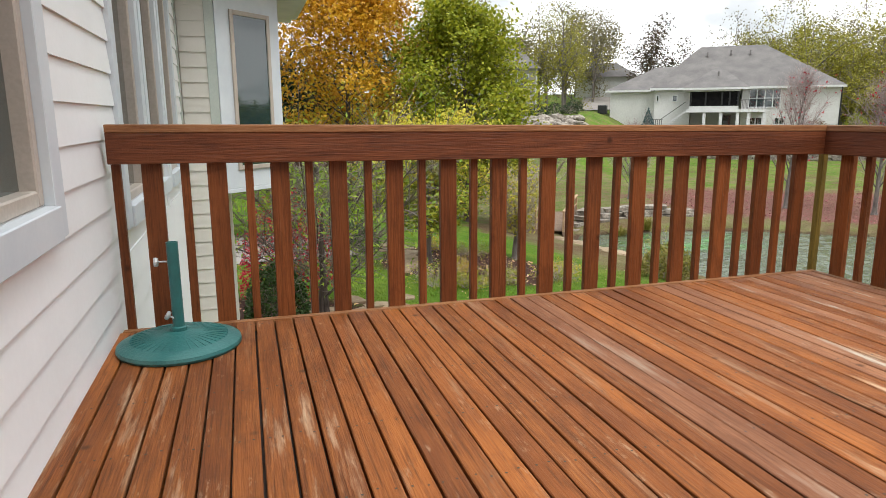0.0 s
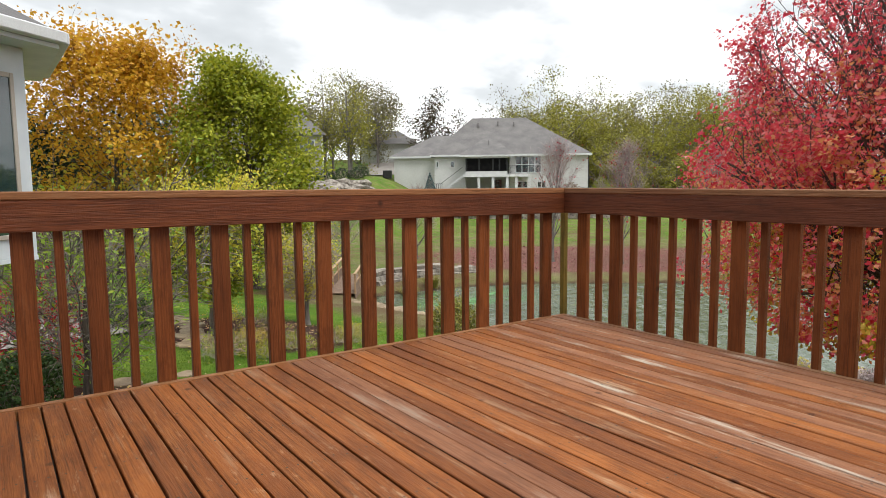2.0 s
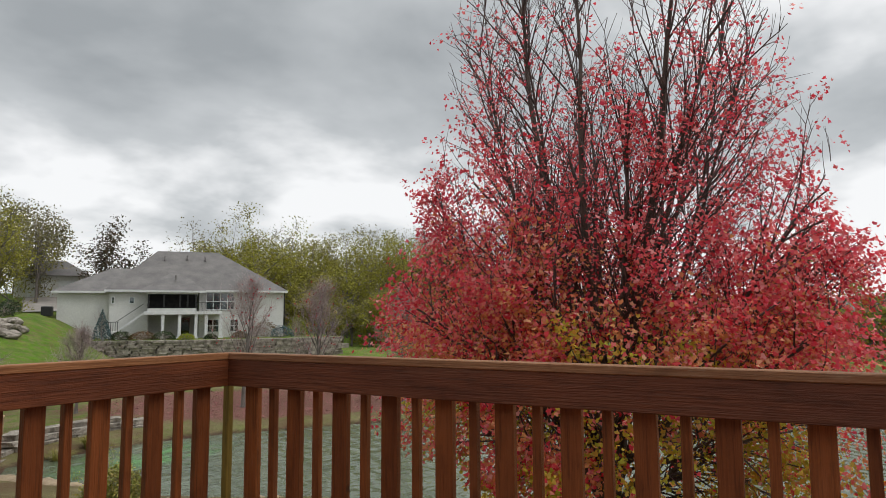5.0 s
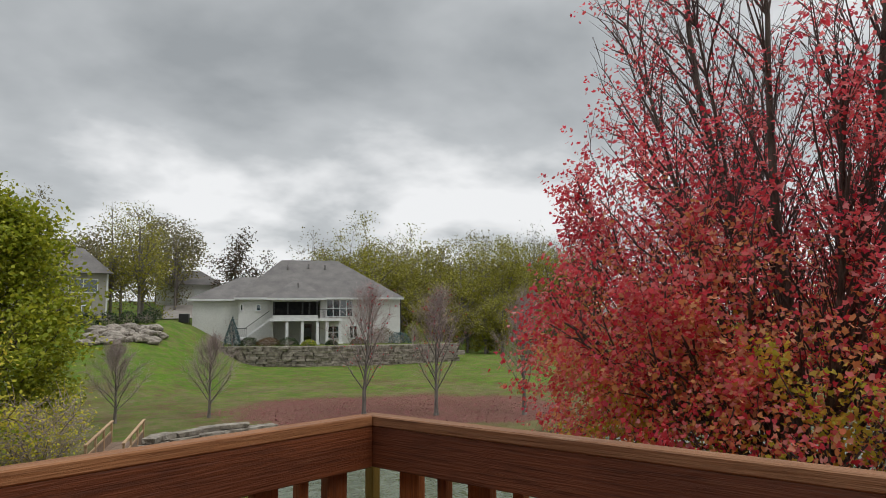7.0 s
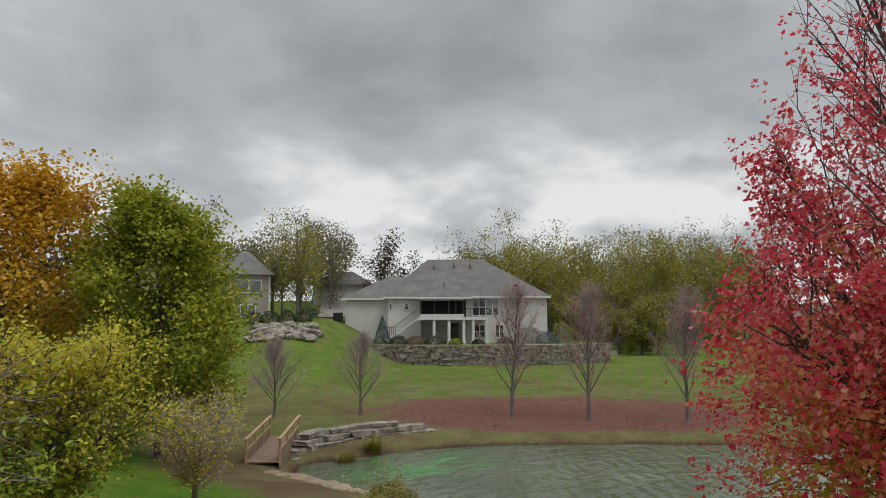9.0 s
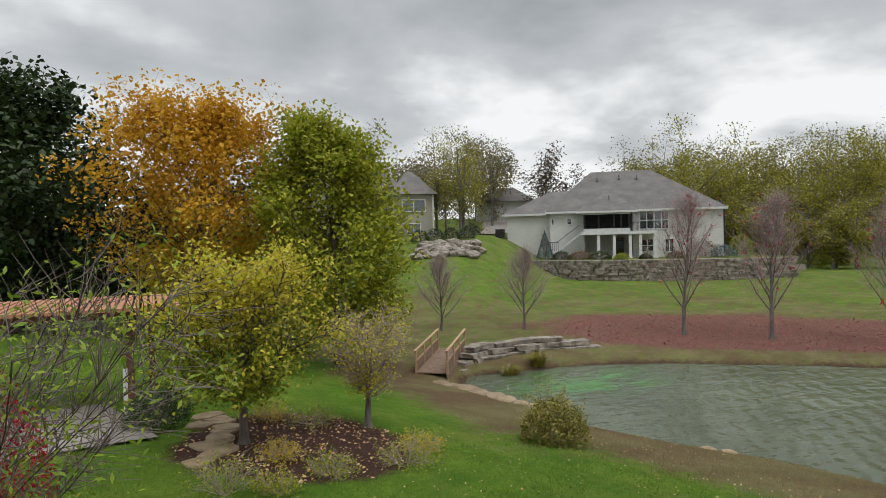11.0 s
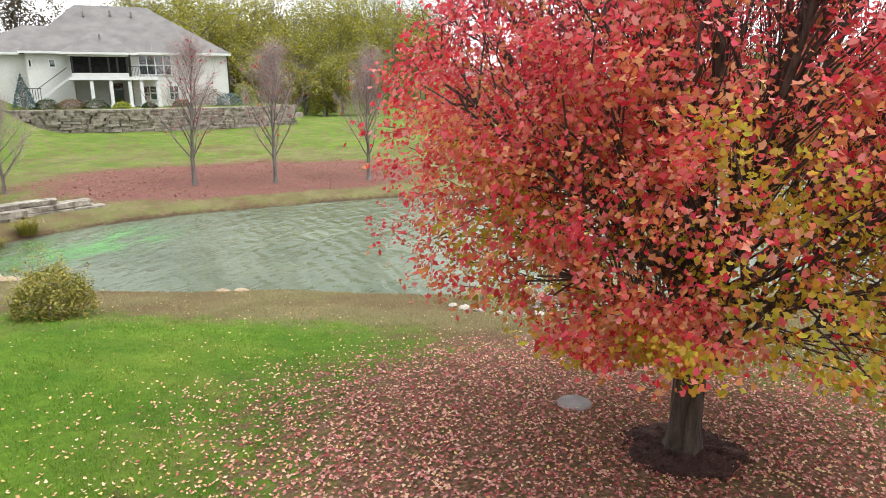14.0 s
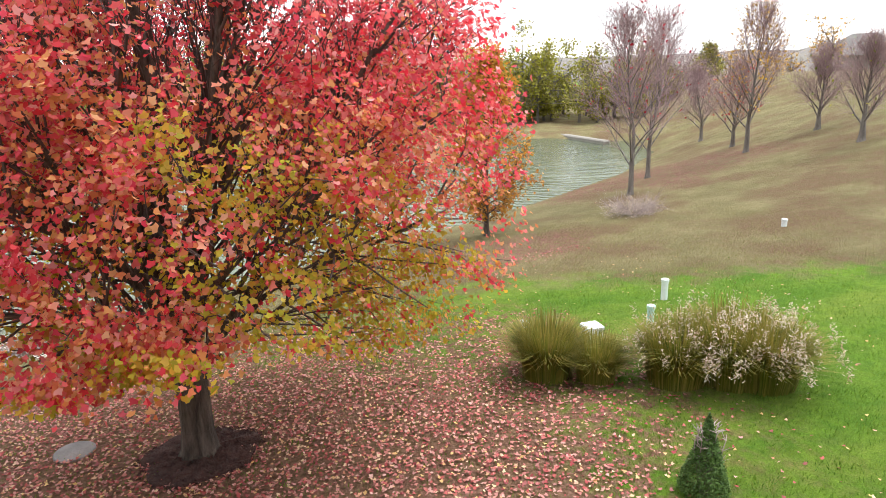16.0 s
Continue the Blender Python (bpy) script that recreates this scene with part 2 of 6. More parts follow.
M_PERGOLA = plain("orange_brown_pergola_slats", (0.36, 0.15, 0.08), (0.46, 0.21, 0.12), 3, 0.6)
M_PERGPOST = plain("dark_red_brown_timber", (0.10, 0.042, 0.028), (0.15, 0.06, 0.04), 5, 0.6)
M_BRIDGE = plain("weathered_tan_timber", (0.36, 0.22, 0.12), (0.47, 0.31, 0.18), 4, 0.75, 0, 0.4, 0.01, 30)
M_BRIDGEDK = plain("dark_bridge_planks", (0.17, 0.11, 0.075), (0.25, 0.165, 0.11), 4, 0.8, 0, 0.4, 0.01, 30)
M_PIPE = plain("pale_plastic_post", (0.62, 0.66, 0.65), (0.70, 0.74, 0.73), 6, 0.5)
M_PIPEG = plain("pale_green_plastic_post", (0.42, 0.60, 0.56), (0.50, 0.68, 0.63), 6, 0.5)
M_LID = plain("grey_concrete_lid", (0.17, 0.155, 0.15), (0.24, 0.22, 0.215), 4, 0.85, 0, 0.3, 0.01, 30)
M_PILLOW = plain("warm_grey_rock", (0.27, 0.24, 0.20), (0.38, 0.335, 0.28), 3.5, 0.9, 0, 0.7, 0.03, 16)

M_BARK = bark("dark_maple_bark", (0.035, 0.024, 0.020), (0.14, 0.105, 0.085))
M_BARKG = bark("grey_bark", (0.09, 0.075, 0.066), (0.20, 0.17, 0.15), 10)
M_TWIG = plain("pinkish_grey_twigs", (0.29, 0.22, 0.205), (0.41, 0.325, 0.305), 3, 0.9)
M_TWIGDK = plain("dark_twigs", (0.035, 0.022, 0.022), (0.07, 0.045, 0.042), 3, 0.9)
M_RED = foliage("crimson_maple_leaves", [(0.60, 0.03, 0.05), (0.72, 0.065, 0.08), (0.80, 0.20, 0.185), (0.66, 0.045, 0.10), (0.86, 0.42, 0.38)], 0.62)
M_ORANGE = foliage("orange_red_maple_leaves", [(0.62, 0.13, 0.07), (0.70, 0.26, 0.10), (0.68, 0.33, 0.10), (0.82, 0.46, 0.27), (0.72, 0.18, 0.15)], 0.62)
M_OLIVE = foliage("olive_gold_maple_leaves", [(0.42, 0.40, 0.04), (0.60, 0.52, 0.05), (0.76, 0.40, 0.06), (0.48, 0.48, 0.05), (0.80, 0.56, 0.12)], 0.66)
M_AMBER = foliage("amber_leaves", [(0.46, 0.22, 0.014), (0.62, 0.33, 0.02), (0.70, 0.43, 0.04), (0.52, 0.25, 0.02)], 0.45)
M_GREEN = foliage("fresh_green_leaves", [(0.16, 0.20, 0.014), (0.27, 0.30, 0.02), (0.44, 0.42, 0.035), (0.21, 0.24, 0.018)], 0.42)
M_YGREEN = foliage("yellow_green_leaves", [(0.15, 0.215, 0.018), (0.26, 0.32, 0.03), (0.44, 0.39, 0.04), (0.18, 0.25, 0.02)], 0.4)
M_SUMAC = foliage("bright_green_sumac_leaves", [(0.16, 0.25, 0.025), (0.26, 0.37, 0.04), (0.38, 0.45, 0.06)], 0.4)
M_DKGREEN = foliage("dark_green_leaves", [(0.018, 0.036, 0.012), (0.035, 0.06, 0.018), (0.05, 0.075, 0.02)], 0.15)
M_SPRUCE = foliage("blue_green_needles", [(0.035, 0.075, 0.075), (0.07, 0.12, 0.125), (0.10, 0.16, 0.165)], 0.1)
M_YEW = foliage("deep_green_needles", [(0.03, 0.06, 0.016), (0.05, 0.095, 0.024), (0.09, 0.14, 0.035)], 0.1)
M_GRASS = foliage("tawny_green_grass_blades", [(0.14, 0.16, 0.022), (0.24, 0.22, 0.035), (0.36, 0.27, 0.07), (0.11, 0.14, 0.02)], 0.3)
M_PLUME = foliage("pale_seed_plumes", [(0.50, 0.40, 0.30), (0.62, 0.52, 0.42), (0.42, 0.26, 0.16)], 0.3)
M_RUST = foliage("rust_orange_needles", [(0.48, 0.18, 0.03), (0.60, 0.26, 0.04), (0.50, 0.28, 0.04)], 0.45)
M_BURN = foliage("scarlet_leaves", [(0.34, 0.008, 0.02), (0.50, 0.02, 0.04), (0.58, 0.05, 0.07)], 0.35)
M_LITTER = foliage("fallen_red_leaves", [(0.30, 0.045, 0.05), (0.44, 0.115, 0.10), (0.54, 0.25, 0.21), (0.22, 0.042, 0.045), (0.60, 0.36, 0.30)], 0.1, 0.7)
M_LITTERY = foliage("fallen_pale_leaves", [(0.56, 0.36, 0.20), (0.64, 0.46, 0.30), (0.50, 0.20, 0.13), (0.60, 0.42, 0.14), (0.58, 0.30, 0.22)], 0.1, 0.7)
M_LITTERF = foliage("fallen_dark_red_leaves", [(0.20, 0.05, 0.055), (0.30, 0.085, 0.09), (0.36, 0.15, 0.145), (0.15, 0.045, 0.05)], 0.1, 0.8)
M_BLADE = foliage("lawn_blades", [(0.075, 0.155, 0.012), (0.125, 0.225, 0.018), (0.21, 0.30, 0.035)], 0.35)
M_BLADEDRY = foliage("dry_lawn_blades", [(0.26, 0.21, 0.09), (0.34, 0.28, 0.13), (0.22, 0.20, 0.07)], 0.2)
M_WOODS = foliage("woodland_leaves", [(0.15, 0.155, 0.025), (0.28, 0.265, 0.03), (0.40, 0.36, 0.045), (0.21, 0.18, 0.045)], 0.38)
M_WOODSB = foliage("pale_woodland_leaves", [(0.15, 0.14, 0.06), (0.24, 0.21, 0.09), (0.20, 0.165, 0.085)], 0.35)

M_GOLD = foliage("golden_leaves", [(0.50, 0.46, 0.04), (0.64, 0.57, 0.06), (0.62, 0.46, 0.06), (0.42, 0.46, 0.04)], 0.45)
M_CONIF = foliage("mid_green_needles", [(0.05, 0.10, 0.022), (0.08, 0.145, 0.03), (0.13, 0.20, 0.05)], 0.15)
M_BROWNSH = foliage("brown_green_shrub_leaves", [(0.10, 0.07, 0.025), (0.14, 0.11, 0.035), (0.22, 0.09, 0.05), (0.08, 0.09, 0.03)], 0.25)
M_RUSSET = foliage("russet_needles", [(0.07, 0.055, 0.03), (0.11, 0.07, 0.04), (0.06, 0.065, 0.03)], 0.15)
M_TWIGG = plain("grey_brown_twigs", (0.13, 0.10, 0.085), (0.22, 0.18, 0.155), 3, 0.9)
M_TWIGP = plain("pink_grey_twigs", (0.27, 0.17, 0.17), (0.38, 0.26, 0.26), 3, 0.9)
M_TWIGM = plain("brown_maple_twigs", (0.060, 0.038, 0.034), (0.11, 0.072, 0.064), 3, 0.9)

# ---- mesh helpers ----


def mesh_of(name, verts, faces, material, smooth=False):
    me = bpy.data.meshes.new(name)
    me.from_pydata([tuple(v) for v in verts], [], [tuple(f) for f in faces])
    me.materials.append(material)
    if smooth:
        me.shade_smooth()
    return me


def under(ob, parent):
    ob.parent = parent
    return ob


def part(name, bm, material, parent, label="", smooth=False):
    """Links a bmesh as one mesh object under a thing or a part."""
    me = bpy.data.meshes.new(name)
    bm.to_mesh(me)
    bm.free()
    me.materials.append(material)
    if smooth:
        me.shade_smooth()
    ob = new(name, me)
    ob.parent = parent
    return tagged(ob, label)


def piece(name, me, parent, m):
    """A small piece that shares its mesh with others like it."""
    ob = new(name, me)
    ob.parent = parent
    ob.matrix_basis = m
    return ob


def thing(name, label, category, at=(0, 0, 0), turn=0, group="", kind=""):
    e = new(name)
    e.empty_display_size = 0.1
    e.matrix_basis = pose(*at, 0, 0, turn)
    return tagged(e, label, category, group, kind)


def add_box(bm, lo, hi, bevel=0.0, m=None):
    r = bmesh.ops.create_cube(bm, size=1)
    vs = r["verts"]
    for v in vs:
        v.co = Vector([a + (b - a) * (c + 0.5) for a, b, c in zip(lo, hi, v.co)])
    if bevel:
        es = list({e for v in vs for e in v.link_edges})
        r2 = bmesh.ops.bevel(bm, geom=es, offset=bevel, segments=1, affect="EDGES")
        vs = list({v for f in r2["faces"] for v in f.verts} | {v for v in vs if v.is_valid})
    if m is not None:
        for v in vs:
            v.co = m @ v.co
    return vs


def box(lo, hi, bevel=0.0, m=None):
    bm = bmesh.new()
    add_box(bm, lo, hi, bevel, m)
    return bm


def add_lathe(bm, profile, sides=24, m=None, wave=0.0, waves=0):
    """Turns (radius, height) rows round z, closed at both ends."""
    rings = []
    for r, z in profile:
        ring = []
        for i in range(sides):
            a = 2 * math.pi * i / sides
            rr = r * (1 + wave * (math.cos(waves * a) if waves else 0))
            p = Vector((rr * math.cos(a), rr * math.sin(a), z))
            ring.append(bm.verts.new(m @ p if m is not None else p))
        rings.append(ring)
    for a, b in zip(rings, rings[1:]):
        for i in range(sides):
            j = (i + 1) % sides
            bm.faces.new((a[i], a[j], b[j], b[i]))
    bm.faces.new(list(reversed(rings[0])))
    bm.faces.new(rings[-1])


def lathe(profile, sides=24, m=None):
    bm = bmesh.new()
    add_lathe(bm, profile, sides, m)
    return bm


def add_prism(bm, poly, z0, z1):
    """An upright prism on a polygon given as (x, y)."""
    lo = [bm.verts.new((x, y, z0)) for x, y in poly]
    hi = [bm.verts.new((x, y, z1)) for x, y in poly]
    k = len(poly)
    bm.faces.new(list(reversed(lo)))
    bm.faces.new(hi)
    for i in range(k):
        j = (i + 1) % k
        bm.faces.new((lo[i], lo[j], hi[j], hi[i]))


def add_poly(bm, pts):
    bm.faces.new([bm.verts.new(p) for p in pts])


def frames_of(d):
    """Two unit vectors across each direction in d."""
    d = d / np.maximum(np.linalg.norm(d, axis=1, keepdims=True), 1e-9)
    ref = np.where(np.abs(d[:, 2:3]) < 0.9, np.array([[0, 0, 1.0]]), np.array([[1.0, 0, 0]]))
    a = np.cross(d, ref)
    a /= np.maximum(np.linalg.norm(a, axis=1, keepdims=True), 1e-9)
    return a, np.cross(d, a)


def tubes(segs, sides):
    """Tapered tubes: rows of x0 y0 z0 x1 y1 z1 r0 r1. Returns vertices and faces."""
    s = np.asarray(segs, float)
    a, b = frames_of(s[:, 3:6] - s[:, :3])
    ang = 2 * np.pi * np.arange(sides) / sides
    ring = np.cos(ang)[None, :, None] * a[:, None] + np.sin(ang)[None, :, None] * b[:, None]
    lo = s[:, None, :3] + ring * s[:, 6, None, None]
    hi = s[:, None, 3:6] + ring * s[:, 7, None, None]
    v = np.concatenate([lo, hi], 1).reshape(-1, 3)
    i = np.arange(sides)
    j = (i + 1) % sides
    f = np.stack([i, j, j + sides, i + sides], 1)
    f = (np.arange(len(s))[:, None, None] * 2 * sides + f[None]).reshape(-1, 4)
    return v, f


def quick_mesh(name, v, f, material, smooth=False):
    """A mesh from arrays; f has a fixed number of corners a face."""
    me = bpy.data.meshes.new(name)
    v, f = np.asarray(v, np.float32), np.asarray(f, np.int32)
    me.vertices.add(len(v))
    me.vertices.foreach_set("co", v.ravel())
    k = f.shape[1]
    me.loops.add(f.size)
    me.loops.foreach_set("vertex_index", f.ravel())
    me.polygons.add(len(f))
    me.polygons.foreach_set("loop_start", np.arange(0, f.size, k, dtype=np.int32))
    me.update(calc_edges=True)
    me.validate()
    me.materials.append(material)
    if smooth:
        me.shade_smooth()
    return me


def leaf_shape(kind):
    """Outlines about 1 across, flat in xy."""
    if kind == "maple":
        ang = np.radians([-90, -40, 12, 52, 90, 128, 168, 220])
        rad = np.array([0.20, 0.36, 0.55, 0.33, 0.60, 0.33, 0.55, 0.36])
    elif kind == "card":
        ang = np.radians([-90, 0, 90, 180])
        rad = np.array([0.52, 0.36, 0.52, 0.36])
    elif kind == "oval":
        ang = np.radians([-90, -30, 30, 90, 150, 210])
        rad = np.array([0.5, 0.30, 0.30, 0.5, 0.30, 0.30])
    else:
        ang = np.radians([-90, 10, 90, 170])
        rad = np.array([0.55, 0.2, 0.55, 0.2])
    return np.stack([rad * np.cos(ang), rad * np.sin(ang), 0.30 * np.abs(np.cos(ang)) * rad], 1)


def leaves(rng, pts, size, kind, flat=0.35, facing=None):
    """Leaf outlines at the points, turned at random or towards the way they face. Returns vertices and faces."""
    pts = np.asarray(pts, float)
    k = len(pts)
    t = leaf_shape(kind)
    nrm = rng.normal(size=(k, 3))
    nrm[:, 2] = np.abs(nrm[:, 2]) + flat
    if facing is not None:
        nrm = nrm + facing
    nrm /= np.linalg.norm(nrm, axis=1, keepdims=True)
    a, b = frames_of(nrm)
    th = rng.uniform(0, 2 * np.pi, k)[:, None]
    x, y = np.cos(th) * a + np.sin(th) * b, -np.sin(th) * a + np.cos(th) * b
    s = (size * rng.uniform(0.65, 1.25, k))[:, None, None]
    v = pts[:, None] + s * (t[None, :, :1] * x[:, None] + t[None, :, 1:2] * y[:, None] + t[None, :, 2:] * nrm[:, None])
    q = len(t)
    f = np.arange(k * q).reshape(k, q)
    return v.reshape(-1, 3), f


def bough(rng, p, d, length, r0, r1, steps, wander, lift):
    """A wandering bough: segment rows and the points along it with their directions."""
    segs, pts = [], []
    p, d = np.array(p, float), np.array(d, float) / np.linalg.norm(d)
    for i in range(steps):
        d = d + rng.normal(size=3) * wander + np.array([0, 0, lift])
        d /= np.linalg.norm(d)
        q = p + d * length / steps
        a, b = r0 + (r1 - r0) * i / steps, r0 + (r1 - r0) * (i + 1) / steps
        segs.append((*p, *q, a, b))
        p = q
        pts.append((p.copy(), d.copy()))
    return segs, pts


def side_way(rng, d, spread):
    """A direction that leaves d by about that angle in degrees."""
    a, b = frames_of(np.array([d]))
    th, s = rng.uniform(0, 2 * np.pi), radians(spread * rng.uniform(0.6, 1.3))
    w = np.cos(s) * d + np.sin(s) * (np.cos(th) * a[0] + np.sin(th) * b[0])
    return w / np.linalg.norm(w)


# ---- the lie of the land ----
WATER = -5.0
POND = np.array([(11.5, 24.6), (12.3, 20.9), (12.7, 17.5), (13.9, 14.7), (15.2, 12.5), (16.1, 9.6), (18.2, 4.6), (21.0, -0.6),
                 (23.7, -5.3), (26.5, -10.4), (29.5, -15.2), (36.0, -24.2), (45.0, -33.0), (54.0, -36.0), (60.0, -31.0), (58.0, -18.0),
                 (50.0, -4.0), (40.0, 8.5), (33.0, 15.2), (28.0, 19.9), (22.3, 24.2), (18.7, 25.8), (15.0, 26.2), (12.6, 26.2)])


def pond_distance(x, y):
    """Metres to the pond's edge; negative on the water."""
    best = np.full(np.shape(x), 1e9)
    inside = np.zeros(np.shape(x), bool)
    for (ax, ay), (bx, by) in zip(POND, np.roll(POND, -1, 0)):
        ex, ey = bx - ax, by - ay
        t = np.clip(((x - ax) * ex + (y - ay) * ey) / (ex * ex + ey * ey), 0, 1)
        best = np.minimum(best, np.hypot(x - ax - t * ex, y - ay - t * ey))
        cross = (ay > y) != (by > y)
        inside ^= cross & (x < ax + (y - ay) / (by - ay + 1e-12) * ex)
    return np.where(inside, -best, best)


def ease(t):
    t = np.clip(t, 0, 1)
    return t * t * (3 - 2 * t)


# the house across the water: its middle, the way along its front and the way into it
HC, HR, HF = np.array([46.5, 58.6]), np.array([0.783, -0.622]), np.array([0.622, 0.783])
TERRACE = -1.3


def wall_line(a):
    """How far in front of the far house its retaining wall stands, along the front."""
    return -8.3 + 0.022 * (a - 3.0) ** 2 * (a < 3.0) + 0.012 * (a - 3.0) ** 2 * (a >= 3.0)


def terrain(x, y):
    x, y = np.asarray(x, float), np.asarray(y, float)
    d = pond_distance(x, y)
    u, w = 0.648 * x + 0.762 * y, 0.762 * x - 0.648 * y
    far = ease((u - (26.0 - 0.30 * np.maximum(w - 6.0, 0))) / 7.0 + 0.5)
    dp = np.maximum(d, 0)
    near = 2.42 * np.tanh(0.20 * dp / 2.42) + 3.4 * ease((-y - 9.0) / 34.0) * np.clip(dp / 16.0, 0, 1)
    beyond = 0.35 * np.tanh(dp / 1.2) + 0.040 * np.minimum(dp, 40.0)
    beyond = beyond + 4.6 * ease((-w - 6.0) / 11.0) * ease((u - 40.0) / 32.0) + 3.2 * ease((u - 84.0) / 30.0)
    z = WATER + (1 - far) * near + far * beyond
    z = np.where(d < 0, WATER - 1.2 * np.tanh(-d / 1.5), z)
    a, b = (x - HC[0]) * HR[0] + (y - HC[1]) * HR[1], (x - HC[0]) * HF[0] + (y - HC[1]) * HF[1]
    on = (b > wall_line(a) + 1.9) & (a > -11.5) & (a < 17.5) & (b < 22)
    z = np.where(on, np.maximum(z, TERRACE), z)
    return z


def ground_z(x, y):
    return float(terrain(np.array([x]), np.array([y]))[0])


def spaced(lo, hi, c0, c1, fine_step, grow):
    """Grid lines, fine between c0 and c1 and ever wider outside."""
    mid_ = list(np.arange(c0, c1, fine_step))
    p, s = mid_[-1], fine_step
    while p < hi:
        s *= grow
        p += s
        mid_.append(p)
    p, s, left = c0, fine_step, []
    while p > lo:
        s *= grow
        p -= s
        left.append(p)
    return np.array(left[::-1] + mid_)


gx, gy = spaced(-900, 1500, -4.0, 40.0, 0.34, 1.055), spaced(-1200, 1500, -14.0, 36.0, 0.34, 1.055)
GX, GY = np.meshgrid(gx, gy, indexing="ij")
GZ = terrain(GX, GY)
rng = np.random.default_rng(3)
GZ = GZ + rng.normal(size=GZ.shape) * 0.012 * (pond_distance(GX, GY) > 0.2)


def lines_faces(nx, ny):
    i, j = np.meshgrid(np.arange(nx - 1), np.arange(ny - 1), indexing="ij")
    k = (i * ny + j).ravel()
    return np.stack([k, k + ny, k + ny + 1, k + 1], 1)


def smooth_noise(x, y, s, seed):
    v = np.zeros(np.shape(x))
    r = np.random.default_rng(seed)
    for o in range(5):
        ax, ay, ph = r.normal(size=3)
        bx, by, ph2 = r.normal(size=3)
        v = v + np.sin((ax * x + ay * y) / s + 6 * ph) * np.cos((bx * x + by * y) / s + 6 * ph2)
    return v / 2.5


def dry_amount(x, y):
    """Where the turf has gone tan: along the water and on the open slope."""
    d = pond_distance(x, y)
    u, w = 0.648 * x + 0.762 * y, 0.762 * x - 0.648 * y
    n = smooth_noise(x, y, 2.6, 5)
    near = ease((6.0 + 0.42 * np.clip(w - 1.0, 0, 9) - d + 1.6 * n) / 2.5) * (u < 28)
    slope = ease((x - 12.0 + 0.55 * (-y - 6.0) * (y < -6) + n) / 3.0) * (y < 4) * (u < 22)
    slope = np.maximum(slope, ease((-y - 12.5 + n) / 3.0) * (u < 22))
    farb = ease((8.5 - d + 2.5 * n) / 5.0) * (u >= 26) * 0.9
    mid_ = (0.34 + 0.38 * ease((24 - d + 5 * n) / 12.0) + 0.14 * n) * (u >= 26)
    return np.clip(np.maximum.reduce([near, slope, farb, mid_]), 0, 1)


MAPLE = (7.70, 0.05)


def litter_amount(x, y):
    """Where fallen leaves lie thick: round the maple and under the trees across the water."""
    n = smooth_noise(x, y, 1.7, 9)
    r = np.hypot(x - MAPLE[0] + 0.6, (y - MAPLE[1]) * 0.9)
    m = ease((7.2 - r + 1.1 * n) / 4.2)
    a, b = (x - 29.5) * 0.75 - (y - 26.3) * 0.66, (x - 29.5) * 0.66 + (y - 26.3) * 0.75
    q = ease((1.0 - np.hypot(a / 13.5, (b - 1.0) / 6.8) + 0.12 * n) / 0.3) * (pond_distance(x, y) > 1.8)
    k = 0.6 * ease((3.2 - np.hypot(x - 17.0, y + 8.0) + 0.8 * n) / 2.2) + 0.5 * ease((8.0 - np.hypot(x - 29.0, y + 21.0) + 1.5 * n) / 4.0)
    k = k * (pond_distance(x, y) > 0.6)
    return np.clip(np.maximum.reduce([m * 0.97, q, k]), 0, 1)


def bed_amount(x, y):
    """The mulched garden bed and the soil round the house."""
    n = smooth_noise(x, y, 0.9, 4)
    e1 = 1.0 - np.hypot((x - 2.6) / 2.7, (y - 14.7) / 3.2) + 0.06 * n
    e2 = 1.0 - np.hypot((x + 3.9) / 3.4, (y - 8.8) / 2.4) + 0.10 * n
    e3 = 1.0 - np.hypot((x - 1.0) / 2.9, (y - 5.0) / 1.15) + 0.12 * n
    d = pond_distance(x, y)
    mud = (0.45 - d + 0.12 * n) * 0.16 * (0.648 * x + 0.762 * y > 24)
    return np.clip(ease(np.maximum.reduce([e1, e2, e3, mud]) / 0.07), 0, 1)


ground_me = quick_mesh("ground", np.stack([GX, GY, GZ], -1).reshape(-1, 3), lines_faces(len(gx), len(gy)), M_NAIL_SHADE, True)
for key, fun in (("dry", dry_amount), ("litter", litter_amount), ("bed", bed_amount)):
    at = ground_me.attributes.new(key, "FLOAT", "POINT")
    at.data.foreach_set("value", fun(GX, GY).ravel().astype(np.float32))


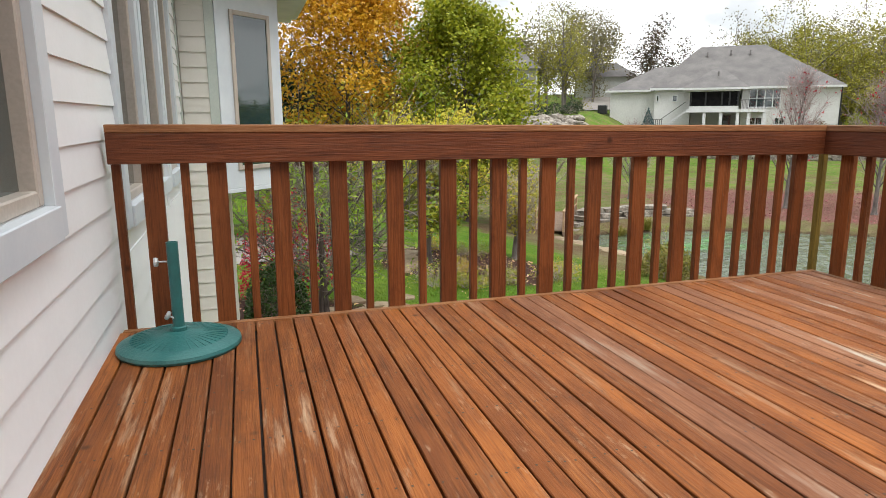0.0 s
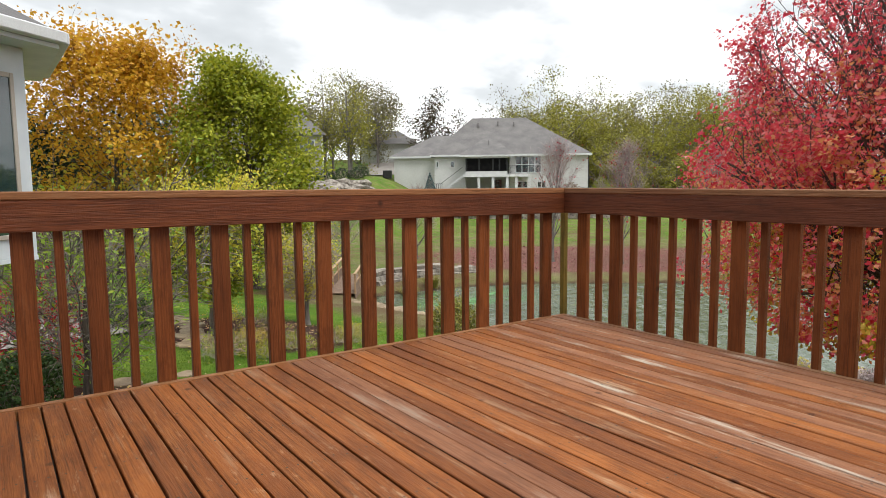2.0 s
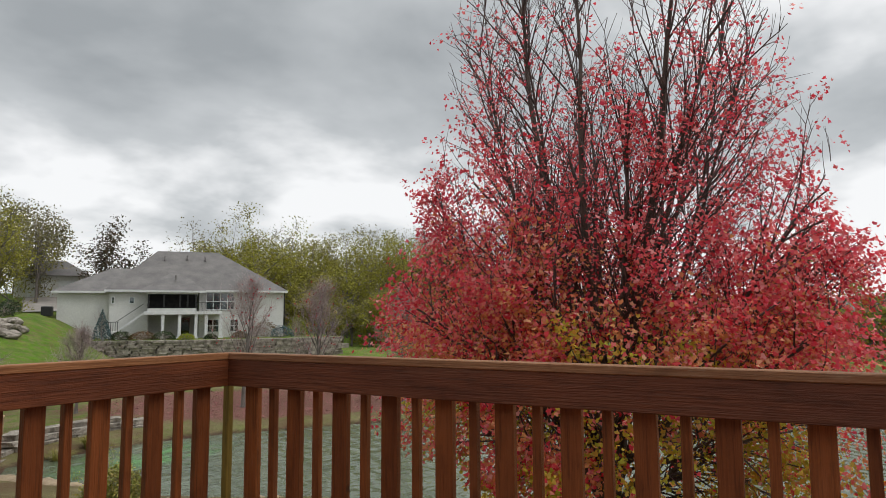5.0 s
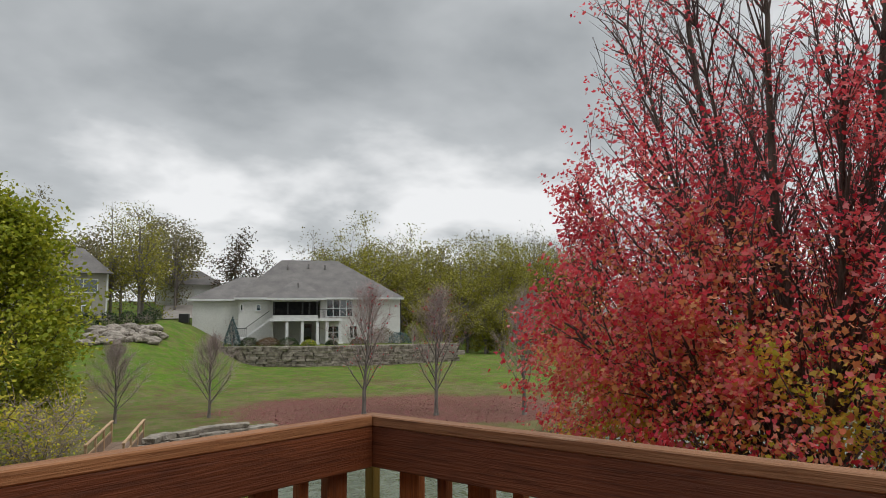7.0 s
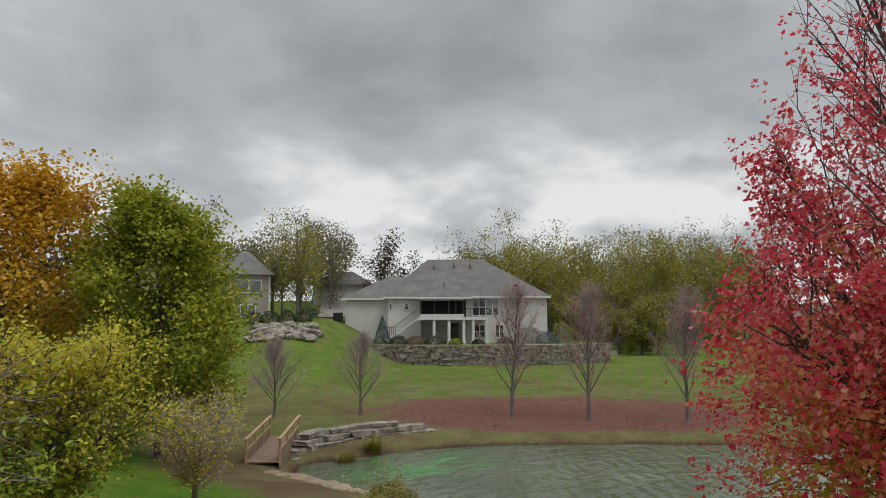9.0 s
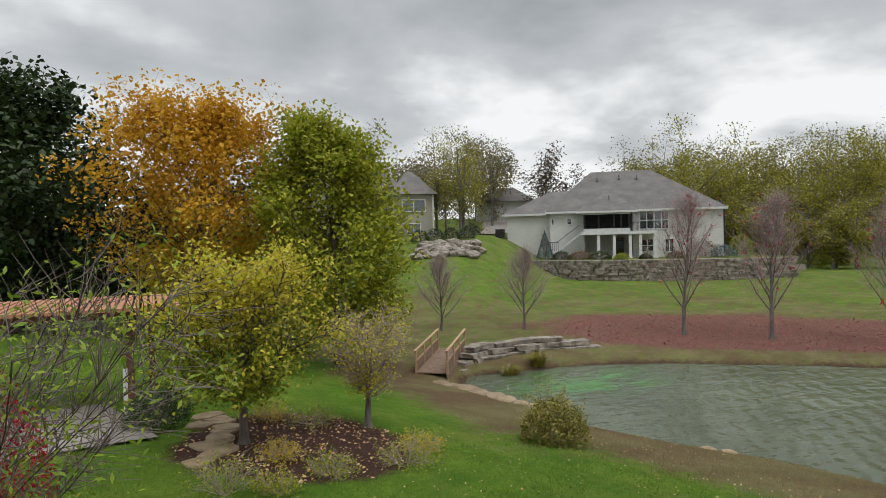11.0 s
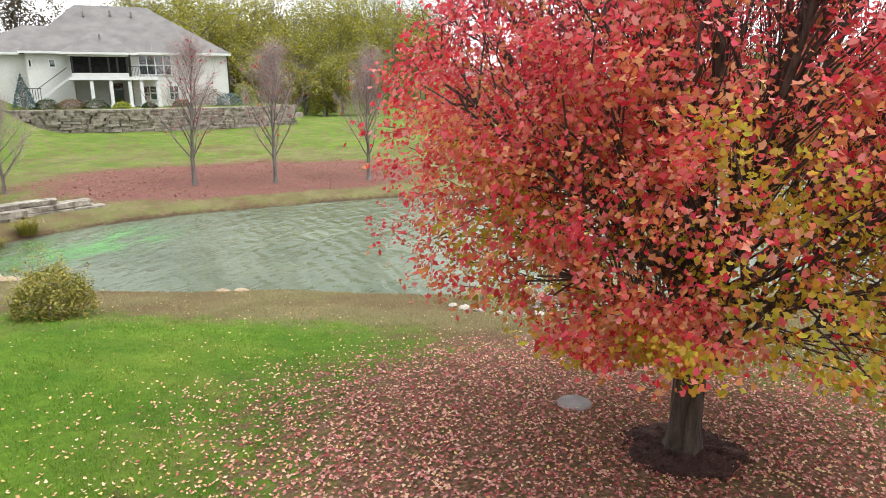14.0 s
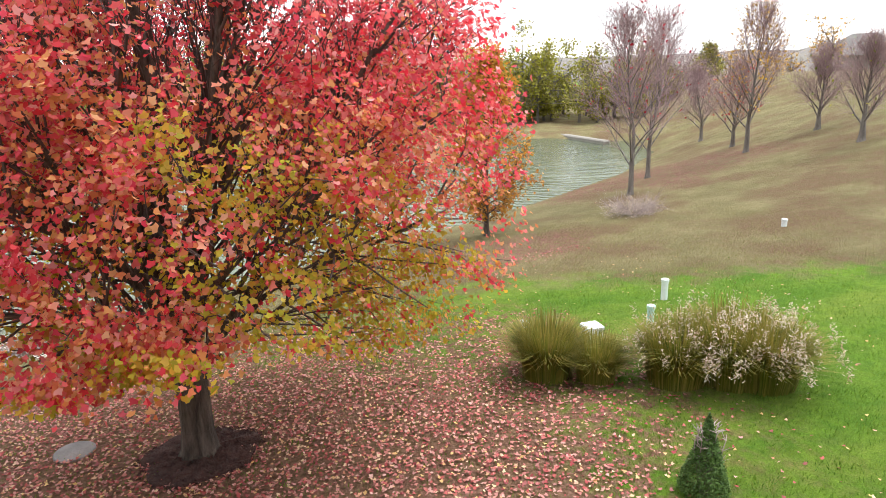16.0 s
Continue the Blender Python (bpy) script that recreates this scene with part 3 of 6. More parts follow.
def ground_material():
    m, n, l, b = nodes_of("turf_litter_and_mulch")

    def soft(key, scale, w=0.5):
        at_ = n.new("ShaderNodeAttribute")
        at_.attribute_name = key
        return mth(n, l, "ADD", at_.outputs["Fac"], mth(n, l, "MULTIPLY", mth(n, l, "SUBTRACT", noisy(n, l, scale, 4.0), 0.5), mth(n, l, "MULTIPLY", mth(n, l, "MULTIPLY", at_.outputs["Fac"], mth(n, l, "SUBTRACT", 1.0, at_.outputs["Fac"])), 4 * w)), True)

    fine_ = noisy(n, l, 38.0, 5.0, 0.7)
    patch = noisy(n, l, 0.7, 5.0, 0.6)
    tuft = noisy(n, l, 7.0, 4.0, 0.6)
    lawn = mixc(n, l, patch, (0.095, 0.205, 0.012), (0.18, 0.30, 0.024))
    lawn = mixc(n, l, mth(n, l, "MULTIPLY", tuft, 0.5), lawn, (0.055, 0.135, 0.008))
    lawn = mixc(n, l, mth(n, l, "MULTIPLY", noisy(n, l, 0.45, 5.0, 0.65, (1.6, 0.7, 1), 0.48, 0.66), 0.5), lawn, (0.25, 0.30, 0.045))
    lawn = mixc(n, l, mth(n, l, "MULTIPLY", noisy(n, l, 2.4, 5.0, 0.7, (1, 1, 1), 0.52, 0.70), 0.45), lawn, (0.05, 0.12, 0.01))
    dryc = mixc(n, l, patch, (0.185, 0.145, 0.07), (0.29, 0.23, 0.12))
    dryc = mixc(n, l, noisy(n, l, 0.33, 4.0, 0.6, (1, 1, 1), 0.44, 0.60), dryc, (0.185, 0.105, 0.065))
    dryc = mixc(n, l, mth(n, l, "MULTIPLY", tuft, 0.45), dryc, (0.15, 0.145, 0.05))
    c = mixc(n, l, soft("dry", 1.6, 1.0), lawn, dryc)
    lit = mixc(n, l, noisy(n, l, 15.0, 3.0), (0.16, 0.055, 0.05), (0.33, 0.15, 0.13))
    c = mixc(n, l, mth(n, l, "MULTIPLY", soft("litter", 5.0, 1.3), 0.86), c, lit)
    mul = mixc(n, l, noisy(n, l, 22.0, 4.0), (0.045, 0.020, 0.017), (0.125, 0.055, 0.045))
    c = mixc(n, l, soft("bed", 6.0, 0.6), c, mul)
    c = mixc(n, l, mth(n, l, "MULTIPLY", fine_, 0.35), c, (0.03, 0.04, 0.012))
    l.new(c, b.inputs["Base Color"])
    b.inputs["Roughness"].default_value = 0.95
    b.inputs["Specular IOR Level"].default_value = 0.15
    bumped(n, l, b, fine_, 0.8, 0.05)
    return m


ground_me.materials[0] = ground_material()
ground = tagged(new("ground", ground_me), "green lawn turning tan by the water, strewn with leaves", "ground", kind="structure")


def water_material():
    m, n, l, b = nodes_of("rippled_pond_water")
    geo = n.new("ShaderNodeNewGeometry")
    wv = n.new("ShaderNodeTexWave")
    mp = n.new("ShaderNodeMapping")
    mp.inputs["Rotation"].default_value = (0, 0, radians(38))
    l.new(geo.outputs["Position"], mp.inputs[0])
    l.new(mp.outputs[0], wv.inputs["Vector"])
    wv.inputs["Scale"].default_value, wv.inputs["Distortion"].default_value = 0.46, 5.0
    wv.inputs["Detail"].default_value, wv.inputs["Detail Scale"].default_value = 2.0, 1.6
    h = mth(n, l, "ADD", mth(n, l, "MULTIPLY", wv.outputs["Fac"], 0.5), mth(n, l, "MULTIPLY", noisy(n, l, 1.0, 4.0, 0.5, (0.8, 1.5, 1)), 0.6))
    # a bright film of algae drifts at the sheltered end
    al = noisy(n, l, 0.5, 4.0, 0.5, (1.0, 1.7, 1), 0.42, 0.62)
    sp = n.new("ShaderNodeSeparateXYZ")
    l.new(geo.outputs["Position"], sp.inputs[0])
    dx = mth(n, l, "MULTIPLY", mth(n, l, "SUBTRACT", sp.outputs[0], 16.6), 0.21)
    dy = mth(n, l, "MULTIPLY", mth(n, l, "SUBTRACT", sp.outputs[1], 22.8), 0.33)
    rr = mth(n, l, "ADD", mth(n, l, "MULTIPLY", dx, dx), mth(n, l, "MULTIPLY", dy, dy))
    near_ = mth(n, l, "SUBTRACT", 1.0, rr, True)
    al = mth(n, l, "MULTIPLY", mth(n, l, "MULTIPLY", al, 0.42), near_, True)
    deep = mixc(n, l, noisy(n, l, 0.25, 3.0), (0.070, 0.084, 0.052), (0.10, 0.115, 0.075))
    l.new(mixc(n, l, al, deep, (0.045, 0.30, 0.03)), b.inputs["Base Color"])
    l.new(mth(n, l, "ADD", mth(n, l, "MULTIPLY", al, 0.35), 0.09), b.inputs["Roughness"])
    b.inputs["IOR"].default_value = 1.33
    b.inputs["Specular IOR Level"].default_value = 0.38
    bumped(n, l, b, h, 0.9, 0.045)
    return m


bmw = bmesh.new()
grown = POND + 1.2 * (POND - POND.mean(0)) / np.linalg.norm(POND - POND.mean(0), axis=1, keepdims=True)
add_poly(bmw, [(x, y, WATER) for x, y in POND * 0.5 + grown * 0.5])
pond = new("water", bpy.data.meshes.new("water"))
bmesh.ops.triangulate(bmw, faces=bmw.faces[:])
bmw.to_mesh(pond.data)
bmw.free()
pond.data.materials.append(water_material())
tagged(pond, "rippled grey-green pond with bright algae at one end", "pond", kind="structure")

# ---- the deck ----
DECK_BACK = -6.0
deck = thing("deck", "red-brown stained timber deck with worn, silvered boards", "deck", kind="structure")
# a solid near-black slab paints the shade seen between the boards
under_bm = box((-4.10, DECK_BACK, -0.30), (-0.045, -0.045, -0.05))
part("gap_shade_slab", under_bm, M_NAIL_SHADE, deck)
PITCH, NB = 0.0912, 45
bmb = box((0, DECK_BACK, -0.040), (0.0830, -0.040, 0.0), 0.003)
board_me = bpy.data.meshes.new("deck_board")
bmb.to_mesh(board_me)
bmb.free()
board_me.materials.append(M_DECK)
worn_me = board_me.copy()
worn_me.materials[0] = M_DECKW
rng = np.random.default_rng(11)
for i in range(NB):
    piece("deck_board", worn_me if i in (0, 1, 2, 3, 5, 7, 11, 12, 21, 22) else board_me, deck, pose(-0.0475 - PITCH * (i + 1) + 0.012 + rng.normal() * 0.001, rng.normal() * 0.002, rng.normal() * 0.0012, 0, rng.normal() * 0.25, rng.normal() * 0.02))
part("rim_board", box((-4.11, -0.038, -0.24), (0.0, -0.001, 0.004), 0.003), M_CAP, deck)
part("rim_board", box((-0.038, DECK_BACK, -0.24), (-0.001, -0.0405, 0.004), 0.003), M_CAPB, deck)
nv, nf = [], []
tri = [(math.cos(a) * 0.0045, math.sin(a) * 0.0045) for a in np.radians([0, 60, 120, 180, 240, 300])]
for i in range(NB):
    for j in range(14):
        for o in (0.020, 0.062):
            cx, cy = -0.0475 - PITCH * (i + 1) + 0.012 + o + rng.normal() * 0.003, -0.10 - 0.406 * j + rng.normal() * 0.006
            k = len(nv)
            nv += [(cx + a, cy + b, 0.0024) for a, b in tri]
            nf.append(tuple(range(k, k + 6)))
nails = new("nail_heads", mesh_of("nail_heads", nv, nf, M_NAIL_SHADE))
nails.parent = deck
tagged(nails, kind="stuff")
for x in (-0.12, -2.1, -4.0):
    part("support_post", box((x - 0.07, -0.24, ground_z(x, -0.17) - 0.1), (x + 0.07, -0.10, -0.31), 0.004), M_BAL, deck)

# ---- the railing: rail board and cap inside, balusters outside ----
TOP, RISE = 0.93, 0.040 / 4.1


def lift(x):
    return -RISE * x


rail_back = thing("deck_railing", "red-brown stained timber railing with alternating wide and narrow balusters", "railing", group="deck railings")
rail_side = thing("deck_railing", "weathered timber railing, board coloured as in shade, with mossy, greyed cap", "railing", group="deck railings")


def sloped(bm):
    for v in bm.verts:
        v.co.z += lift(v.co.x)
    return bm


part("rail_board", sloped(box((-4.10, -0.040, TOP - 0.178), (-0.0405, -0.002, TOP - 0.0372), 0.003)), M_RAIL_A, rail_back)
part("rail_cap", sloped(box((-4.10, -0.043, TOP - 0.037), (-0.0435, 0.020, TOP), 0.004)), M_CAP, rail_back)
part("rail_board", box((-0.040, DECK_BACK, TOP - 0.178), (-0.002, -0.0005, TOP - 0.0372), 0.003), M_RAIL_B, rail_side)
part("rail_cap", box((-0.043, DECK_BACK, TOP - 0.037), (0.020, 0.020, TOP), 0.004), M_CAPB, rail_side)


def bal_mesh(name, w, t, material):
    bm = box((-w / 2, 0, -0.22), (w / 2, t, TOP - 0.041), 0.003)
    me = bpy.data.meshes.new(name)
    bm.to_mesh(me)
    bm.free()
    me.materials.append(material)
    return me


wide_me, thin_me = bal_mesh("wide_baluster", 0.088, 0.038, M_BAL), bal_mesh("narrow_baluster", 0.038, 0.038, M_BAL)
post_me = bal_mesh("corner_post", 0.040, 0.040, M_BALG)
for i in range(14):
    x = -0.167 - 0.2892 * i
    piece("wide_baluster", wide_me, rail_back, pose(x, 0, 0, 0, rng.normal() * 0.2, 0))
    if i < 13:
        piece("narrow_baluster", thin_me, rail_back, pose(x - 0.1446, 0, 0, 0, rng.normal() * 0.25, 0))
piece("narrow_baluster", thin_me, rail_back, pose(-4.075, 0, 0))
piece("corner_post", post_me, rail_back, pose(0.018, 0.0, 0))
for i in range(20):
    y = -0.172 - 0.2962 * i
    piece("wide_baluster", wide_me, rail_side, pose(0, y, 0, rng.normal() * 0.2, 0, -90))
    piece("narrow_baluster", thin_me, rail_side, pose(0, y - 0.148, 0, rng.normal() * 0.25, 0, -90))

# ---- the house that the deck belongs to ----
WX, BUMP = -4.12, 4.3
wall = tagged(new("wall_house", mesh_of("wall_house", *[[], []], M_SIDING)), "white-painted lap-sided house wall beside the deck", "wall", kind="structure")
bm = bmesh.new()
# openings: a window by the deck, and three side by side past the railing
OPEN = [(-2.60, -0.93, 0.72, 2.10), (0.50, 1.28, 0.54, 2.20), (1.56, 2.36, 0.54, 2.20), (2.64, 3.44, 0.54, 2.20)]
ys = sorted({-7.0, BUMP} | {v for o in OPEN for v in o[:2]})
for a, b in zip(ys, ys[1:]):
    hole = [o for o in OPEN if o[0] <= a + 1e-6 and o[1] >= b - 1e-6]
    if hole:
        add_box(bm, (WX - 0.20, a, -3.2), (WX - 0.018, b, hole[0][2]))
        add_box(bm, (WX - 0.20, a, hole[0][3]), (WX - 0.018, b, 3.0))
    else:
        add_box(bm, (WX - 0.20, a, -3.2), (WX - 0.018, b, 3.0))
bm.to_mesh(wall.data)
bm.free()
LAP = 0.156


def lap_mesh(name, material):
    """One clapboard a metre long along y: thick at its foot, thin at its head."""
    v = [(-0.018, 0, 0), (0.004, 0, 0), (-0.010, 0, LAP + 0.015), (-0.018, 0, LAP + 0.015)]
    v += [(x, 1, z) for x, y, z in v]
    f = [(0, 1, 2, 3), (7, 6, 5, 4), (0, 4, 5, 1), (1, 5, 6, 2), (2, 6, 7, 3), (3, 7, 4, 0)]
    return mesh_of(name, v, f, material)


lap_white, lap_cream = lap_mesh("clapboard", M_SIDING), lap_mesh("clapboard", M_CREAM)


def clad(parent, me, y0, y1, z0, z1, holes=(), base=Matrix()):
    z = z0
    while z < z1:
        runs = [(y0, y1)]
        for a, b, c, d in holes:
            if z + LAP > c and z < d:
                runs = [q for r in runs for q in ((r[0], min(r[1], a)), (max(r[0], b), r[1])) if q[1] - q[0] > 0.02]
        for a, b in runs:
            piece("clapboard", me, parent, base @ Matrix.Translation((0, a, z)) @ Matrix.Diagonal((1, b - a, 1, 1)))
        z += LAP


CASE = 0.115
clad(wall, lap_white, -7.0, BUMP - 0.09, -3.0, 3.0, [(a - CASE, b + CASE, c - CASE, d + CASE) for a, b, c, d in OPEN], Matrix.Translation((WX, 0, 0)))
part("corner_board", box((WX - 0.018, BUMP - 0.09, -3.0), (WX + 0.012, BUMP - 0.002, 3.0), 0.002), M_SAGE, wall)
for i, (a, b, c, d) in enumerate(OPEN):
    win = thing("window_%d" % (i + 1), "tall window with grey-white casing and taupe sash", "window", kind="structure")
    fr = bmesh.new()
    add_box(fr, (WX - 0.016, a - CASE, c - CASE), (WX + 0.020, a, d + CASE), 0.003)
    add_box(fr, (WX - 0.016, b, c - CASE), (WX + 0.020, b + CASE, d + CASE), 0.003)
    add_box(fr, (WX - 0.016, a, d), (WX + 0.020, b, d + CASE), 0.003)
    part("casing", fr, M_CASING, win)
    part("window_sill", box((WX - 0.016, a - CASE * (i == 0) * 0, c - CASE), (WX + 0.035, b, c - 0.001), 0.004), M_CASING, win)
    sa = bmesh.new()
    t = 0.055
    for lo, hi in (((a, c), (a + t, d)), ((b - t, c), (b, d)), ((a + t, c), (b - t, c + t)), ((a + t, d - t), (b - t, d))):
        add_box(sa, (WX - 0.11, lo[0] + 0.001, lo[1] + 0.001), (WX - 0.012, hi[0] - 0.001, hi[1] - 0.001), 0.006)
    part("sash", sa, M_SASH, win)
    part("pane", box((WX - 0.075, a + t, c + t), (WX - 0.065, b - t, d - t)), M_PANE, win)

# the bump-out past the windows, with its angled bay
bay = tagged(new("wall_bay", mesh_of("wall_bay", [], [], M_CREAM)), "cream lap-sided bump-out with an angled bay window", "wall", kind="structure")
bm = bmesh.new()
CX, BX, BY = -3.74, -3.05, 4.99
BAYZ = 0.22
add_prism(bm, [(-8.0, BUMP + 0.02), (CX - 0.02, BUMP + 0.02), (BX - 0.02, BY + 0.01), (BX - 0.02, 7.2), (-8.0, 7.2)], BAYZ, 2.42)
add_prism(bm, [(-8.0, BUMP + 0.02), (CX - 0.02, BUMP + 0.02), (CX - 0.02, 7.2), (-8.0, 7.2)], -3.2, BAYZ - 0.002)
bm.to_mesh(bay.data)
bm.free()
turn_face = Matrix.Translation((0, BUMP, 0)) @ Matrix.Rotation(radians(-90), 4, "Z")
clad(bay, lap_cream, WX + 0.02, CX - 0.09, -3.0, 2.42, (), turn_face)
part("corner_board", box((CX - 0.09, BUMP - 0.014, -3.0), (CX + 0.004, BUMP + 0.018, 2.42), 0.002), M_SAGE, bay)
L = math.hypot(BX - CX, BY - BUMP)
face = Matrix.Translation((CX, BUMP, 0)) @ Matrix.Rotation(math.atan2(BY - BUMP, BX - CX), 4, "Z")
part("bay_panel", box((0.006, -0.016, BAYZ), (L, 0.0, 2.42), 0.002, face), M_CASING, bay)
part("bay_floor", box((0.0, -0.02, BAYZ - 0.05), (L + 0.01, 0.02, BAYZ - 0.003), 0.004, face), M_CASING, bay)
clad(bay, lap_cream, BY + 0.01, 7.2, BAYZ, 2.42, (), Matrix.Translation((BX, 0, 0)))
clad(bay, lap_cream, BUMP + 0.03, 7.2, -3.0, BAYZ - 0.2, (), Matrix.Translation((CX, 0, 0)))
bwin = thing("window_5", "tall bay window with taupe sash reflecting the garden", "window", kind="structure")
bwin.matrix_basis = face
wa, wb, wc, wd = 0.20, L - 0.17, 0.42, 2.14
sa = bmesh.new()
for lo, hi in (((wa, wc), (wa + 0.05, wd)), ((wb - 0.05, wc), (wb, wd)), ((wa + 0.05, wc), (wb - 0.05, wc + 0.05)), ((wa + 0.05, wd - 0.05), (wb - 0.05, wd))):
    add_box(sa, (lo[0], -0.040, lo[1]), (hi[0], -0.018, hi[1]), 0.004)
part("sash", sa, M_SASH, bwin)
part("pane", box((wa + 0.05, -0.026, wc + 0.05), (wb - 0.05, -0.0185, wd - 0.05)), M_PANE, bwin)
eave = thing("eaves", "white gutter and soffit with a small shingled bay roof", "roof", kind="structure")
rim = [(-8.0, BUMP - 0.32), (CX + 0.14, BUMP - 0.32), (BX + 0.34, BY - 0.17), (BX + 0.34, 7.5), (-8.0, 7.5)]
bm = bmesh.new()
add_prism(bm, rim, 2.425, 2.47)
part("soffit", bm, M_CASING, eave)
bm = bmesh.new()
for (ax, ay), (bx, by) in zip(rim[:3], rim[1:4]):
    ln, an = math.hypot(bx - ax, by - ay), math.atan2(by - ay, bx - ax)
    add_box(bm, (-0.02, -0.10, 0), (ln + 0.02, 0.02, 0.125), 0.012, Matrix.Translation((ax, ay, 2.475)) @ Matrix.Rotation(an, 4, "Z"))
part("gutter", bm, M_WHITE, eave)
bm = bmesh.new()
top_pt = [(-8.0, 6.6, 4.2), (-5.2, 6.6, 4.2)]
edge = [(x, y, 2.605) for x, y in rim]
add_poly(bm, [edge[0], edge[1], top_pt[1], top_pt[0]])
add_poly(bm, [edge[1], edge[2], top_pt[1]])
add_poly(bm, [edge[2], edge[3], top_pt[1]])
part("bay_roof", bm, M_SHINGLE, eave)
# the main roof edge over the deck wall, and the unseen rest of the house
part("main_roof", box((-8.6, -7.2, 3.02), (WX + 0.45, BUMP - 0.34, 3.2), 0.01), M_SHINGLE, eave)
back = tagged(new("wall_south", mesh_of("wall_south", [], [], M_SIDING)), "plain white house wall closing the back of the deck", "wall", kind="structure")
bm = box((-8.0, -7.2, -3.2), (0.6, -7.0, 3.0))
bm.to_mesh(back.data)
bm.free()
# added sheet behind the panes; its black stands for the unlit room
inner = tagged(new("dim_room_backing", mesh_of("dim_room_backing", [], [], M_NAIL_SHADE)), "unseen near-black backing for the dim room behind the windows", "wall", kind="structure")
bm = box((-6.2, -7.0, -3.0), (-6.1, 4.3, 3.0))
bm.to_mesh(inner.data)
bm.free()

# ---- the umbrella base ----
umb = thing("umbrella_stand", "dark teal cast umbrella base with a short empty pole", "umbrella base", (-3.83, -0.32, 0.003))
bm = bmesh.new()
add_lathe(bm, [(0.256, 0.0), (0.262, 0.012), (0.258, 0.026), (0.240, 0.034), (0.205, 0.046), (0.20, 0.043), (0.12, 0.058), (0.06, 0.070), (0.045, 0.075)], 48)
part("base_plate", bm, M_TEAL, umb, smooth=False)
bm = bmesh.new()
for i in range(40):
    a = 2 * math.pi * i / 40
    add_box(bm, (0.07, -0.0035, 0.045), (0.195, 0.0035, 0.0665), 0, Matrix.Rotation(a, 4, "Z") @ Matrix.Translation((0, 0, 0.012)) @ Matrix.Rotation(radians(9.2), 4, "Y") @ Matrix.Translation((0, 0, -0.001)))
part("ribs", bm, M_TEAL, umb)
pole = part("pole", lathe([(0.034, 0.072), (0.034, 0.09), (0.0245, 0.095), (0.0245, 0.47), (0.020, 0.47), (0.020, 0.44)], 20), M_TEAL, umb, smooth=False)
for z, sx in ((0.385, -1), (0.125, -1)):
    knob = part("knob", lathe([(0.004, 0.0), (0.004, 0.035), (0.018, 0.038), (0.021, 0.046), (0.018, 0.054), (0.006, 0.056)], 14, Matrix.Translation((-0.024 * (z > 0.2), -0.015 * (z < 0.2), z)) @ Matrix.Rotation(radians(-90 if z > 0.2 else -60), 4, "Y" if z > 0.2 else "Y")), M_STEEL, pole, "dull zinc clamping knob")

# ---- trees and shrubs ----


def tree_parts(tree, limb_segs, twig_segs, bark_m, twig_m, crowns, sides=7, twig_sides=3):
    """Meshes of a tree under its Empty: trunk with limbs, twigs, and one crown for each kind of leaf."""
    v, f = tubes(limb_segs, sides)
    o = new("trunk", quick_mesh("trunk", v, f, bark_m, True))
    o.parent = tree
    if len(twig_segs):
        v, f = tubes(twig_segs, twig_sides)
        o = new("branchwork", quick_mesh("branchwork", v, f, twig_m))
        o.parent = tree
    for (v, f), material in crowns:
        o = new("crown", quick_mesh("crown", v, f, material))
        o.parent = tree


def flared(base_r, z, top_r):
    """A trunk's foot: short rings that flare out to the roots."""
    return [(0, 0, -0.25, 0, 0, 0.0, base_r * 1.9, base_r * 1.55), (0, 0, 0, 0, 0, 0.14, base_r * 1.55, base_r * 1.18), (0, 0, 0.14, 0, 0, 0.4, base_r * 1.18, base_r), (0, 0, 0.4, 0.02, 0, z, base_r, top_r)]


